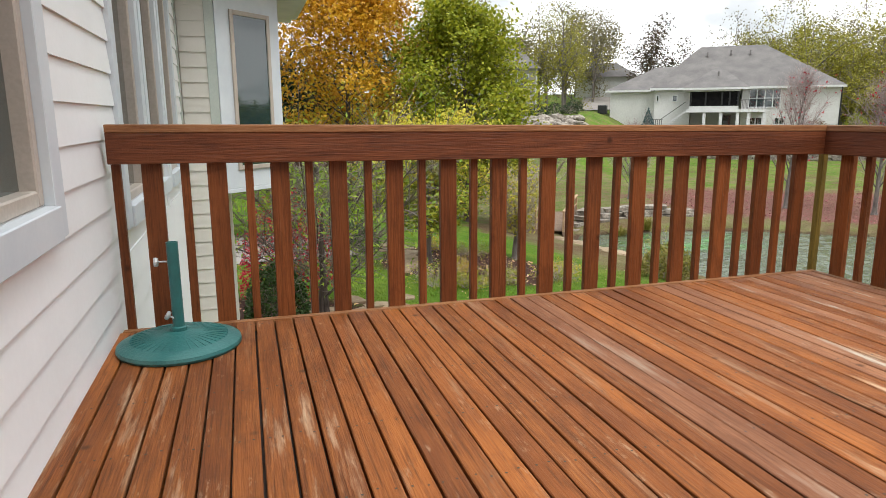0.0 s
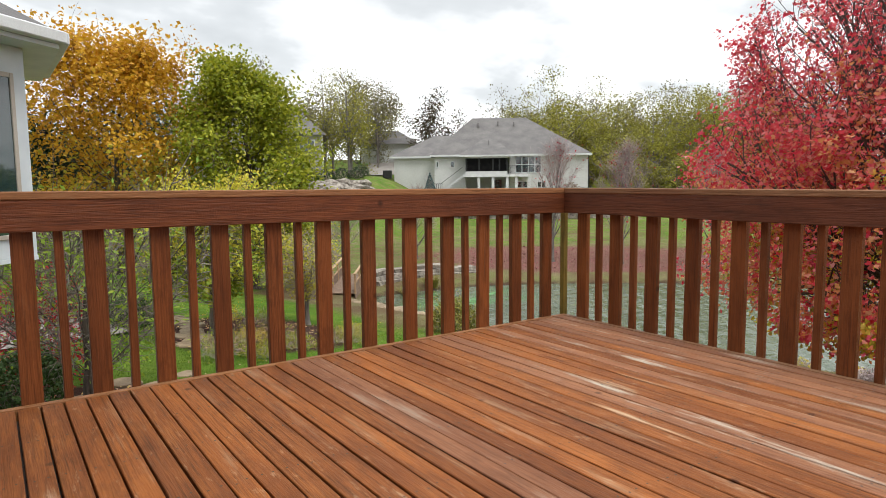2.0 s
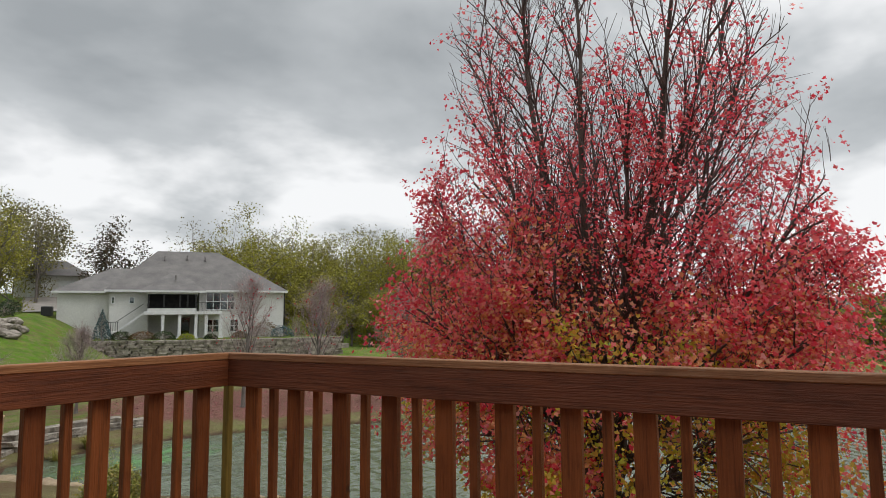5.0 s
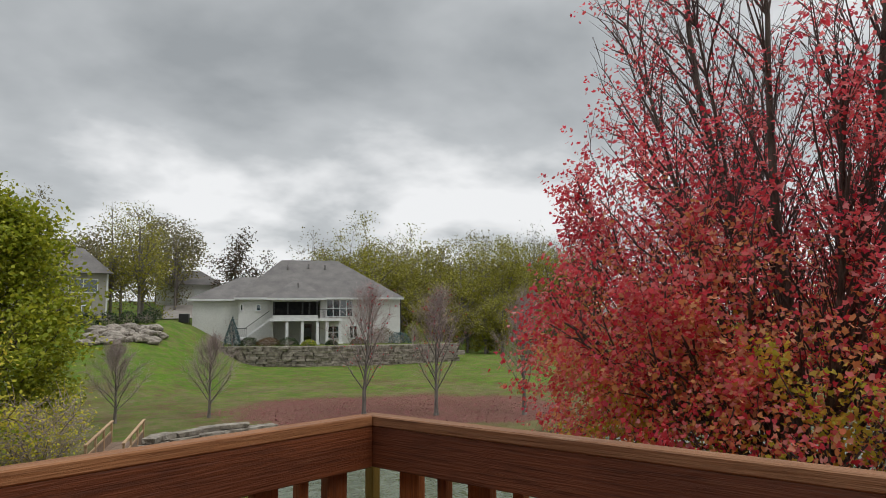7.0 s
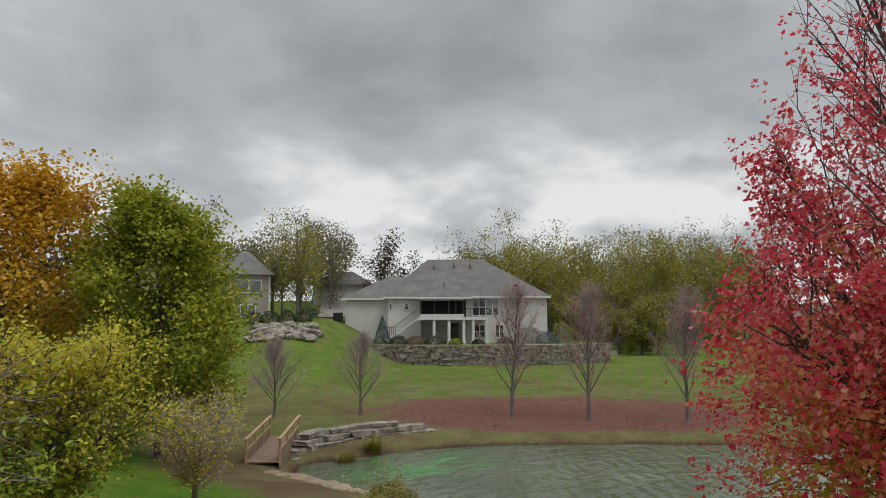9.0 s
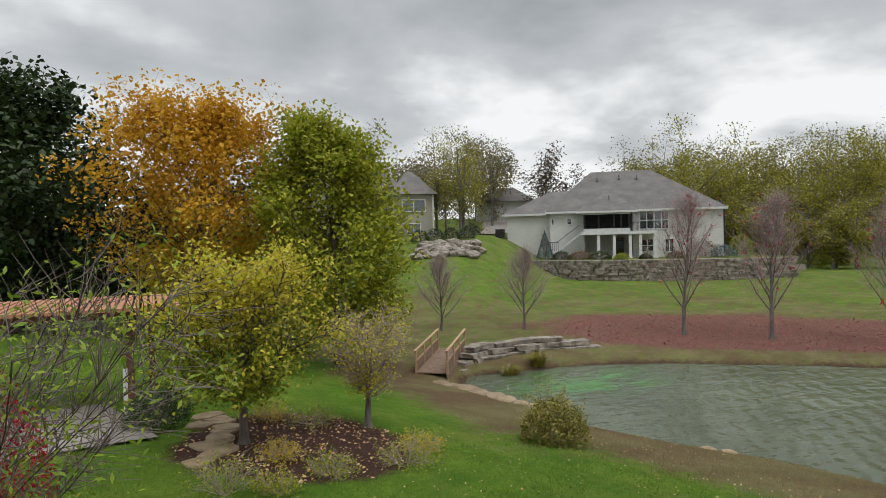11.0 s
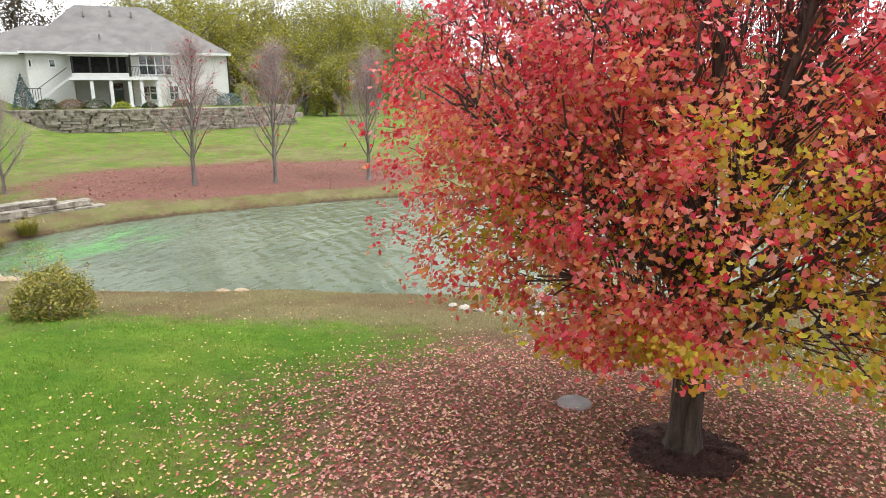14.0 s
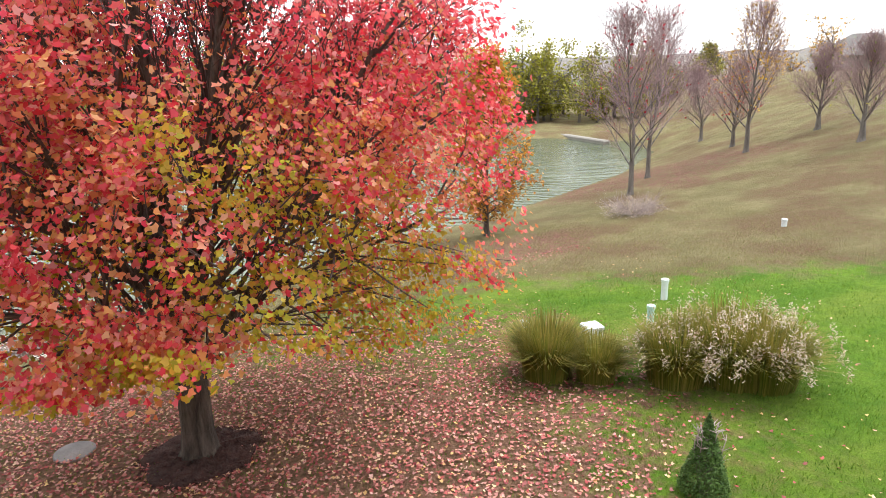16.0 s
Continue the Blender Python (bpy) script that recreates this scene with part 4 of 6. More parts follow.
def maple():
    r = np.random.default_rng(21)
    bx, by = MAPLE
    bz = ground_z(bx, by)
    tree = thing("maple_tree", "large red maple turning crimson, orange and olive, upper twigs nearly bare", "tree", (bx, by, bz))
    fork = 1.3

    def reach(h, x=0.0, y=0.0):
        """How far the crown spreads at a height: a broad skirt, a slight notch, and a tall fan above; less towards the house."""
        side = np.interp(x / (np.hypot(x, y) + 0.2), [-0.95, -0.3, 0.4], [0.64, 0.90, 0.93])
        return side * np.interp(h, [0.9, 1.5, 2.4, 3.4, 4.6, 5.3, 5.7, 6.5, 7.8, 9.2, 11.0, 12.4], [2.7, 3.8, 4.3, 4.35, 4.2, 3.85, 3.4, 3.55, 3.4, 3.0, 2.1, 0.6])

    limbs, twigs, pts = flared(0.19, fork, 0.185), [], []
    # limbs: height of leaving, lean from upright, azimuth, length, thickness, rise
    plan = [(0.0, 9, 95, 9.6, 0.120, 0.01), (0.05, 13, 250, 9.3, 0.115, 0.01), (0.0, 20, 20, 8.8, 0.085, 0.012), (0.1, 17, 170, 9.0, 0.095, 0.012)]
    for i in range(12):
        plan.append((0.1 + 1.3 * r.random(), 17 + 13 * r.random(), 30 * i + 20 * r.random(), 8.0 + 1.2 * r.random(), 0.046, 0.014))
    for i in range(13):
        plan.append((0.1 + 1.6 * r.random(), 34 + 14 * r.random(), 27.7 * i + 12 * r.random(), 6.3 + 0.8 * r.random(), 0.040, 0.022))
    for i in range(26):
        plan.append((0.0 + 1.9 * r.random(), 56 + 20 * r.random(), 13.9 * i + 10 * r.random(), 4.7, 0.030, 0.020))
    core = []
    for k, (z, lean, azim, ln, th, rise) in enumerate(plan):
        q, a = radians(lean), radians(azim)
        d = (math.sin(q) * math.cos(a), math.sin(q) * math.sin(a), math.cos(q))
        p0 = (0.02, 0.0, fork - 0.1 + z * 0.3) if k < 4 else core[k % 4][min(int(z / 0.8), 3)]
        steps = 13 if lean < 33 else 10
        s, ps = bough(r, p0, d, ln, th, 0.009, steps, 0.045 if lean < 33 else 0.07, rise)
        cut = next((j for j, (p, _d) in enumerate(ps) if math.hypot(p[0], p[1]) > 0.86 * reach(p[2], p[0], p[1]) or (p[2] < 1.6 and math.hypot(p[0], p[1]) > 0.7)), len(ps))
        s, ps = s[:max(cut, 2)], ps[:max(cut, 2)]
        limbs += s
        if k < 4:
            core.append([p0] + [p for p, _d in ps])
        low = lean > 55
        for j, (p, dd) in enumerate(ps):
            if j < (3 if k < 4 else 1):
                continue
            for _ in range(4 if low else 3):
                w = side_way(r, dd, 46 if low else 30)
                w[2] += -0.04 if low else 0.22
                if not low:
                    w[:2] += 0.16 * np.array(p[:2]) / (np.hypot(p[0], p[1]) + 0.3)
                ln2 = (1.7 if low else 2.3 - 0.07 * j) * r.uniform(0.6, 1.2)
                s2, ps2 = bough(r, p, w, ln2, 0.015 if low else 0.019, 0.005, 6, 0.08, 0.02 if not low else -0.015)
                twigs += s2
                for q2, d2 in ps2[1:]:
                    for _ in range(2):
                        w2 = side_way(r, d2, 38)
                        w2[2] += 0.0 if low else 0.2
                        s3, ps3 = bough(r, q2, w2, 0.62 * r.uniform(0.5, 1.3), 0.006, 0.0026, 3, 0.12, 0.01)
                        twigs += s3
                        pts += [c for c, _d in ps3]
    P, T = np.array(pts), np.array(twigs)
    # the skirt hangs lower round its rim than at the trunk, and is lifted towards the house
    floor_ = lambda x, y: 1.32 + 0.30 * np.maximum(0, -x) + 0.55 * np.exp(-np.hypot(x, y) / 0.9) + 0.25 * smooth_noise(x, y, 0.7, 8)
    T = T[(np.minimum(T[:, 2], T[:, 5]) > floor_(T[:, 3], T[:, 4])) & (np.hypot(T[:, 3], T[:, 4]) < 1.0 * reach(T[:, 5], T[:, 3], T[:, 4]))]
    # in full leaf the lower shoots are mostly hidden
    T = T[(T[:, 5] > 4.8) | ((T[:, 6] > 0.0062) & (np.hypot(T[:, 3], T[:, 4]) < 0.86 * reach(T[:, 5], T[:, 3], T[:, 4]))) | (r.random(len(T)) < 0.12)]
    h, rad = P[:, 2], np.hypot(P[:, 0], P[:, 1])
    inner = rad / reach(h, P[:, 0], P[:, 1])
    keep = np.interp(h, [0.8, 4.8, 5.6, 6.6, 7.8, 8.8, 10.0], [1.0, 1.0, 0.80, 0.60, 0.36, 0.16, 0.03])
    # most leaves sit towards the rim, where the light is, in ragged clumps
    keep = keep * np.interp(inner, [0.1, 0.45, 0.7, 1.0], [0.12, 0.34, 0.85, 1.0]) * (inner < 1.05)
    clump = smooth_noise(1.5 * P[:, 0] + 0.6 * P[:, 2], 1.5 * P[:, 1] - 1.2 * P[:, 2], 0.48, 17)
    keep = keep * np.interp(clump, [-0.45, -0.1, 0.2], [0.15, 0.65, 1.0])
    # the north side of the fan keeps its leaves longest
    keep = keep * np.where(h > 5.6, np.interp(P[:, 1], [-2.0, 0.5, 2.5], [0.75, 0.85, 1.5]), 1.0)
    P = P[r.random(len(P)) < keep]
    P = np.repeat(P, 9, 0)
    P = P + r.normal(size=P.shape) * np.array([0.085, 0.085, 0.075]) - np.array([0, 0, 0.05])
    P = P[P[:, 2] > floor_(P[:, 0], P[:, 1]) - 0.1 + 0.2 * r.random(len(P))]
    if len(P) > 190000:
        P = P[r.permutation(len(P))[:190000]]
    rad, h = np.hypot(P[:, 0], P[:, 1]), P[:, 2]
    lobe = smooth_noise(P[:, 0] + P[:, 2], P[:, 1] - 0.7 * P[:, 2], 0.62, 3)
    warm = (4.05 - h) / 1.4 + 1.0 * lobe - np.maximum(0, rad - 2.7) * 0.8 - np.maximum(0, P[:, 1] - 1.8) * 0.3
    olive = (warm > 0.50) & (r.random(len(P)) < 0.72)
    orange = ~olive & (warm > -0.55) & (r.random(len(P)) < 0.55)
    red = ~olive & ~orange
    out = np.stack([P[:, 0], P[:, 1], 0.25 * (P[:, 2] - 3.5)], 1)
    out = 1.1 * out / (np.linalg.norm(out, axis=1, keepdims=True) + 0.5)
    tree_parts(tree, limbs, T, M_BARK, M_TWIGM, [(leaves(r, P[k], 0.068, "maple", 0.25, out[k]), m) for k, m in ((red, M_RED), (orange, M_ORANGE), (olive, M_OLIVE))], 8)
    ring = thing("mulch_ring", "dark mulch ring round the maple trunk", "mulch", (bx, by, bz))
    bm = bmesh.new()
    rings = []
    for q, z in ((0.74, -0.10), (0.68, 0.03), (0.45, 0.06), (0.15, 0.08)):
        rings.append([bm.verts.new((q * 1.05 * math.cos(a) * (1 + 0.07 * math.sin(3 * a + q)), q * math.sin(a) * (1 + 0.07 * math.cos(5 * a)), z + ground_z(bx + q * math.cos(a), by + q * math.sin(a)) - bz + 0.02 * r.normal())) for a in np.linspace(0, 2 * np.pi, 36, endpoint=False)])
    for a, b in zip(rings, rings[1:]):
        for i in range(36):
            bm.faces.new((a[i], a[(i + 1) % 36], b[(i + 1) % 36], b[i]))
    bed = part("mulch", bm, M_MULCH, ring, smooth=True)
    # loose bark chips lie over the ring
    k = 900
    a, q = r.uniform(0, 2 * np.pi, k), 0.80 * np.sqrt(r.uniform(0.05, 1, k))
    C = np.stack([q * np.cos(a), q * np.sin(a), np.array([ground_z(bx + u, by + v) for u, v in zip(q * np.cos(a), q * np.sin(a))]) - bz + np.interp(q, [0.15, 0.45, 0.68, 0.8], [0.09, 0.075, 0.045, 0.0])], 1)
    o = new("bark_litter", quick_mesh("bark_litter", *leaves(r, C, 0.065, "blade", 1.5), M_MULCH))
    o.parent = ring
    return tree


def broad_tree(name, label, at, height, width, leaf_m, seed, leaf=0.16, count=9000, stem=0.16, low=0.14, bark_m=M_BARK, shape=1.0, gaps=0.35, kind="oval", twig_m=M_TWIGDK, category="tree", group="", open_limbs=0.0, second=None):
    """A leafy tree: a trunk, limbs reaching all over an egg-shaped crown, and leaves in clumps at their ends."""
    r = np.random.default_rng(seed)
    x, y = at
    tree = thing(name, label, category, (x, y, ground_z(x, y)), group=group)
    limbs = flared(stem, height * 0.3, stem * 0.8)
    s, axis = bough(r, (0.02, 0, height * 0.3), (0, 0, 1), height * 0.62, stem * 0.8, 0.02, 10, 0.04, 0.02)
    limbs += s
    stems = [((0.0, 0, height * z), None) for z in (low + 0.03, low + 0.07, low + 0.12, 0.5 * low + 0.17, 0.3)] + axis
    twigs, pts = [], []
    nb = 46
    for i in range(nb):
        t = (i + 0.5) / nb
        p0 = stems[int(t * len(stems) * 0.93)][0]
        hz = p0[2] / height
        e = np.clip((hz - low) / (1 - low), 0.02, 1)
        reach = width / 2 * (math.sin(math.pi * min(1, e ** 0.62)) ** 0.7 if shape >= 1 else (1 - e) ** 0.75 * min(1, e / 0.12) ** 0.5)
        az = 2.4 * i + r.normal() * 0.3
        up_ = 0.55 + 0.6 * hz
        d = np.array([math.cos(az), math.sin(az), up_])
        ln = max(0.25, reach * r.uniform(0.8, 1.15)) * 1.08
        s, ps = bough(r, p0, d, ln, 0.035 * height / 8 * (1.1 - t), 0.008, 7, 0.07, 0.03)
        limbs += s
        for p, dd in ps[1:]:
            for _ in range(4):
                s2, ps2 = bough(r, p, side_way(r, dd, 50), ln * 0.28 * r.uniform(0.5, 1.2) + 0.15, 0.008, 0.003, 3, 0.12, 0.02)
                twigs += s2
                pts += [q for q, _ in ps2]
    P = np.array(pts)
    nz = smooth_noise(P[:, 0] + 1.3 * P[:, 2], P[:, 1] - P[:, 2], width * 0.09, seed)
    P = P[(nz > -gaps * 3.0 + open_limbs) | (r.random(len(P)) < 0.35)]
    P = P[r.integers(0, len(P), count)] + np.clip(r.normal(size=(count, 3)), -1.5, 1.5) * np.array([0.17, 0.17, 0.14]) * width / 5
    P = P[P[:, 2] > height * low * 0.8]
    crowns = []
    if second is not None:
        k = P[:, 2] / height + 0.18 * smooth_noise(P[:, 0], P[:, 1], width * 0.2, seed + 1) + 0.1 * r.normal(size=len(P)) < second[1]
        crowns.append((leaves(r, P[k], leaf, kind), second[0]))
        P = P[~k]
    crowns.append((leaves(r, P, leaf, kind), leaf_m))
    tree_parts(tree, limbs, twigs, bark_m, twig_m, crowns, 6)
    return tree


def bare_tree(label, at, height, width, seed, group="bare trees across the pond", leaf_m=None, n_leaf=0, stem=0.11, twig_m=M_TWIG, lean=20, stems=7, leaf=0.14, name="bare_tree"):
    """A leafless tree: a short trunk with steep limbs and fine twigs, with a few last leaves."""
    r = np.random.default_rng(seed)
    x, y = at
    tree = thing(name, label, "tree", (x, y, ground_z(x, y)), group=group)
    limbs, twigs, pts = flared(stem, height * 0.2, stem * 0.85), [], []
    s, axis = bough(r, (0.02, 0, height * 0.2), (0.03 * r.normal(), 0.03 * r.normal(), 1), height * 0.72, stem * 0.8, 0.010, 12, 0.045, 0.01)
    limbs += s
    starts = [np.array((0.02, 0, height * z)) for z in (0.16, 0.19)] + [p for p, _ in axis]
    for i in range(stems * 4):
        t = ((i + 0.5) / (stems * 4)) ** 0.85
        p0 = starts[int(t * (len(starts) - 1))]
        a, q = 2.4 * i + 0.4 * r.random(), radians(lean * 1.7 * (1.05 - 0.55 * t) * r.uniform(0.8, 1.2))
        d = (math.sin(q) * math.cos(a), math.sin(q) * math.sin(a), math.cos(q))
        ln = min(height * 0.52 * (1.06 - t) ** 0.7 * r.uniform(0.75, 1.1), height * 1.02 - p0[2]) + 0.1
        s, ps = bough(r, p0, d, ln, stem * 0.34 * (1.05 - 0.7 * t), 0.007, 7, 0.06, 0.03)
        limbs += s
        for p, dd in ps[1:]:
            for _ in range(3):
                w = side_way(r, dd, 36)
                w[2] += 0.12
                s2, ps2 = bough(r, p, w, width * 0.19 * r.uniform(0.5, 1.2), 0.010, 0.004, 4, 0.09, 0.03)
                twigs += s2
                for q2, d2 in ps2:
                    pts.append(q2)
                    s3, _p = bough(r, q2, side_way(r, d2, 38), width * 0.13 * r.uniform(0.5, 1.2), 0.006, 0.003, 2, 0.1, 0.03)
                    twigs += s3
    crowns = []
    if n_leaf:
        P = np.array(pts)
        P = P[r.integers(0, len(P), n_leaf)] + r.normal(size=(n_leaf, 3)) * 0.12
        crowns.append((leaves(r, P, leaf, "oval"), leaf_m))
    tree_parts(tree, limbs, twigs, M_BARKG, twig_m, crowns, 6)
    return tree


def shrub(name, label, at, height, width, leaf_m, seed, leaf=0.05, count=4000, low=0.05, category="shrub", group="", stems=16, kind="oval", twig_m=M_TWIG, fill=1.0, z=None, cone=False, twig_r=0.008):
    """A bush: stems from the ground fanning into a rounded or conical mound of leaves."""
    r = np.random.default_rng(seed)
    x, y = at
    gz = ground_z(x, y) if z is None else z
    ob = thing(name, label, category, (x, y, gz), group=group)
    segs, pts = [], []
    for i in range(stems):
        a, q = 2.4 * i, radians(70 * math.sqrt((i + 0.5) / stems)) * (0.35 if cone else 1)
        d = np.array([math.sin(q) * math.cos(a) * width / 2, math.sin(q) * math.sin(a) * width / 2, math.cos(q) * height])
        s, ps = bough(r, (0.03 * math.cos(a), 0.03 * math.sin(a), -0.04), d, np.linalg.norm(d) * r.uniform(0.8, 1.0), 2.0 * twig_r, twig_r * 0.7, 6, 0.07, 0.02)
        segs += s
        for p, dd in ps[1:]:
            for _ in range(3):
                s2, ps2 = bough(r, p, side_way(r, dd, 48), 0.22 * width * r.uniform(0.5, 1.1), twig_r * 0.7, twig_r * 0.3, 3, 0.15, 0.02)
                segs += s2
                pts += [c for c, _ in ps2]
    v, f = tubes(segs, 4)
    o = new("branchwork", quick_mesh("branchwork", v, f, twig_m))
    o.parent = ob
    th, ph = r.uniform(0, 2 * np.pi, count), np.arccos(r.uniform(0, 1, count))
    rho = 0.72 + 0.30 * r.random(count) ** 0.5 + 0.10 * smooth_noise(3 * np.cos(th), 3 * np.sin(th) + 2 * ph, 0.6, seed)
    if cone:
        t = r.random(count) ** 0.65
        rr = width / 2 * t * (0.82 + 0.24 * r.random(count))
        S = np.stack([rr * np.cos(th), rr * np.sin(th), height * (1 - t) * 1.0 + 0.03 + 0.08 * r.random(count) * height], 1)
    else:
        S = np.stack([width / 2 * rho * np.sin(ph) * np.cos(th), width / 2 * rho * np.sin(ph) * np.sin(th), height * (low + (1 - low) * rho * np.cos(ph))], 1)
    n_in = int(count * (1 - fill))
    if n_in:
        T = np.array(pts)
        S[:n_in] = T[r.integers(0, len(T), n_in)] + r.normal(size=(n_in, 3)) * 0.04
    S[:, 2] = np.maximum(S[:, 2], 0.02)
    o = new("foliage", quick_mesh("foliage", *leaves(r, S, leaf, kind), leaf_m))
    o.parent = ob
    return ob


def grass_clump(label, at, height, width, seed, plumes=0, group="ornamental grasses", count=1500):
    """Ornamental grass: arching blades from one crown, with seed plumes."""
    r = np.random.default_rng(seed)
    x, y = at
    ob = thing("ornamental_grass", label, "grass clump", (x, y, ground_z(x, y)), group=group)
    a, t = r.uniform(0, 2 * np.pi, count), r.random(count) ** 0.6
    base = np.stack([np.cos(a), np.sin(a), np.zeros(count)], 1) * (0.32 * width * r.random(count)[:, None] ** 0.5)
    out = np.stack([np.cos(a), np.sin(a), np.zeros(count)], 1)
    ln = height * r.uniform(0.75, 1.2, count)
    rows = [base]
    for s in (0.35, 0.7, 1.0):
        rows.append(base + out * (width * 0.52 * t * s ** 2)[:, None] + np.array([0, 0, 1.0]) * (ln * (s - 0.42 * t * s ** 2.5))[:, None])
    side = np.stack([-np.sin(a), np.cos(a), np.zeros(count)], 1) * 0.008
    v = np.concatenate([np.stack([p - side * k, p + side * k], 1) for p, k in zip(rows, (1, 1, 0.8, 0.15))], 1).reshape(-1, 3)
    f = np.array([(0, 1, 3, 2), (2, 3, 5, 4), (4, 5, 7, 6)])
    f = (np.arange(count)[:, None, None] * 8 + f[None]).reshape(-1, 4)
    o = new("foliage", quick_mesh("foliage", v, f, M_GRASS))
    o.parent = ob
    if plumes:
        k = r.integers(0, count, plumes)
        tips = rows[3][k]
        P = (tips[:, None] + r.normal(size=(plumes, 26, 3)) * np.array([0.028, 0.028, 0.085])).reshape(-1, 3)
        o = new("seed_head", quick_mesh("seed_head", *leaves(r, P, 0.045, "blade"), M_PLUME))
        o.parent = ob
        tagged(o, "pale feathery seed plumes")
    return ob


maple()
broad_tree("pear_tree", "dense green pear tree with a pyramidal crown beginning to yellow", (7.0, 27.6), 11.2, 10.2, M_GREEN, 31, 0.19, 32000, 0.17, 0.06, gaps=0.10, shape=0.8, kind="card")
broad_tree("amber_tree", "tall amber and orange autumn tree with open upper branches", (1.7, 31.5), 10.4, 10.0, M_AMBER, 33, 0.20, 25000, 0.19, 0.12, gaps=0.05, open_limbs=0.35, second=(M_OLIVE, 0.42), kind="card")
broad_tree("dark_oak_tree", "dark green broad tree behind the pergola", (-6.5, 37.0), 11.5, 11.0, M_DKGREEN, 35, 0.34, 17000, 0.22, 0.04, gaps=0.6, kind="card")
broad_tree("garden_tree", "small yellow-green garden tree in the mulch bed", (1.47, 14.9), 3.4, 4.4, M_GOLD, 37, 0.11, 13000, 0.10, 0.20, bark_m=M_BARKG, gaps=0.2, second=(M_YGREEN, 0.74))
broad_tree("crabapple_tree", "low spreading crabapple with thin yellowing leaves", (4.73, 16.1), 2.35, 3.0, M_GOLD, 39, 0.075, 3000, 0.085, 0.42, gaps=0.05, bark_m=M_BARKG, twig_m=M_TWIG)
ash = broad_tree("sumac_tree", "sprawling many-stemmed small tree with bare twigs and bright green leaf tips", (-2.2, 9.3), 2.3, 6.2, M_SUMAC, 41, 0.11, 2800, 0.10, 0.12, gaps=0.0, open_limbs=0.6, bark_m=M_BARK, kind="blade", twig_m=M_TWIGG)
broad_tree("cypress_tree", "slender rust-orange cypress on the far side of the maple", (20.6, -8.9), 6.6, 3.6, M_RUST, 45, 0.12, 9000, 0.10, 0.04, shape=0.8, kind="card")
shrub("burning_bush", "scarlet burning bush beside the house", (-2.75, 11.0), 2.3, 2.2, M_BURN, 43, 0.07, 4200, fill=0.8)
shrub("evergreen_shrub", "dark evergreen shrub at the house corner", (-3.1, 8.6), 1.25, 1.2, M_YEW, 44, 0.07, 4200)

# across the pond
for (x, y), h, w, sd in (((15.6, 35.8), 4.2, 2.6, 51), ((20.2, 33.9), 4.6, 3.0, 52)):
    bare_tree("young leafless tree on the lawn across the pond", (x, y), h, w, sd, stem=0.085, lean=26)
for (x, y), h, w, sd in (((26.9, 27.8), 7.6, 4.2, 53), ((29.7, 24.4), 7.4, 4.2, 54), ((33.2, 20.3), 7.2, 4.0, 55)):
    bare_tree("leafless tree with pinkish twigs and a few red leaves", (x, y), h, w, sd, leaf_m=M_BURN, n_leaf=240, stem=0.13, lean=19)
# the slope beyond the maple
for (x, y), h, w, sd, lm, nl in (((23.5, -16.6), 7.2, 5.2, 61, M_BURN, 160), ((28.0, -20.6), 7.7, 5.4, 62, M_BURN, 140), ((38.8, -32.5), 4.6, 5.6, 63, None, 0), ((30.5, -27.9), 4.4, 3.6, 64, M_BURN, 300), ((26.5, -25.2), 7.0, 5.2, 65, M_AMBER, 620), ((26.1, -29.2), 3.6, 3.9, 66, M_YGREEN, 160), ((20.5, -25.5), 3.9, 3.8, 67, M_YGREEN, 60)):
    bare_tree("nearly leafless tree on the dry slope beside the pond", (x, y), h, w, sd, "trees on the slope", lm, nl, 0.12, M_TWIGP, 26)

# garden shrubs, grasses and conifers
shrub("spreading_juniper", "low spreading green juniper by the lawn's edge", (0.1, 6.35), 0.45, 1.9, M_YEW, 71, 0.06, 5600, fill=0.6, twig_r=0.004)
shrub("dwarf_spruce", "dwarf blue-green spruce at the lawn's edge", (1.52, 5.55), 0.62, 0.85, M_SPRUCE, 72, 0.06, 3600, kind="blade")
shrub("dwarf_conifer", "small dense conical dark green conifer on the lawn", (4.62, -4.86), 0.82, 0.50, M_CONIF, 73, 0.035, 9000, cone=True, kind="blade")
shrub("waterside_bush", "rounded yellow-green bush on the bank", (9.2, 14.2), 1.15, 1.8, M_GRASS, 74, 0.075, 5600, fill=0.55)
shrub("willow_sprouts", "wispy yellow-green sprouts behind the bank bush", (9.9, 15.6), 1.75, 1.5, M_YGREEN, 75, 0.05, 1500, fill=0.2, kind="blade")
shrub("boxwood_hedge", "clipped dark green hedge beside the patio", (-0.35, 16.9), 0.85, 1.5, M_YEW, 76, 0.06, 3600)
shrub("boxwood_hedge", "clipped dark green hedge beside the patio", (-0.05, 18.1), 0.8, 1.4, M_YEW, 77, 0.06, 3000)
for i, (x, y, h, w, m) in enumerate(((4.45, 12.55, 0.42, 1.5, M_GREEN), (2.75, 12.15, 0.40, 1.15, M_YGREEN), (2.0, 13.4, 0.42, 1.0, M_OLIVE), (0.75, 11.7, 0.62, 1.5, M_YGREEN), (1.55, 11.3, 0.42, 0.9, M_GREEN), (3.3, 16.4, 0.45, 1.5, M_YGREEN), (2.4, 17.0, 0.5, 1.1, M_OLIVE), (5.2, 13.6, 0.35, 1.2, M_OLIVE))):
    shrub("perennial", "low mounded perennial in the mulch bed", (x, y), h, w, m, 80 + i, 0.045, 1100, category="plant", group="bed perennials", fill=0.15, twig_r=0.004)
grass_clump("tawny green grass clump with drooping blades", (7.95, -4.8), 0.92, 1.15, 91)
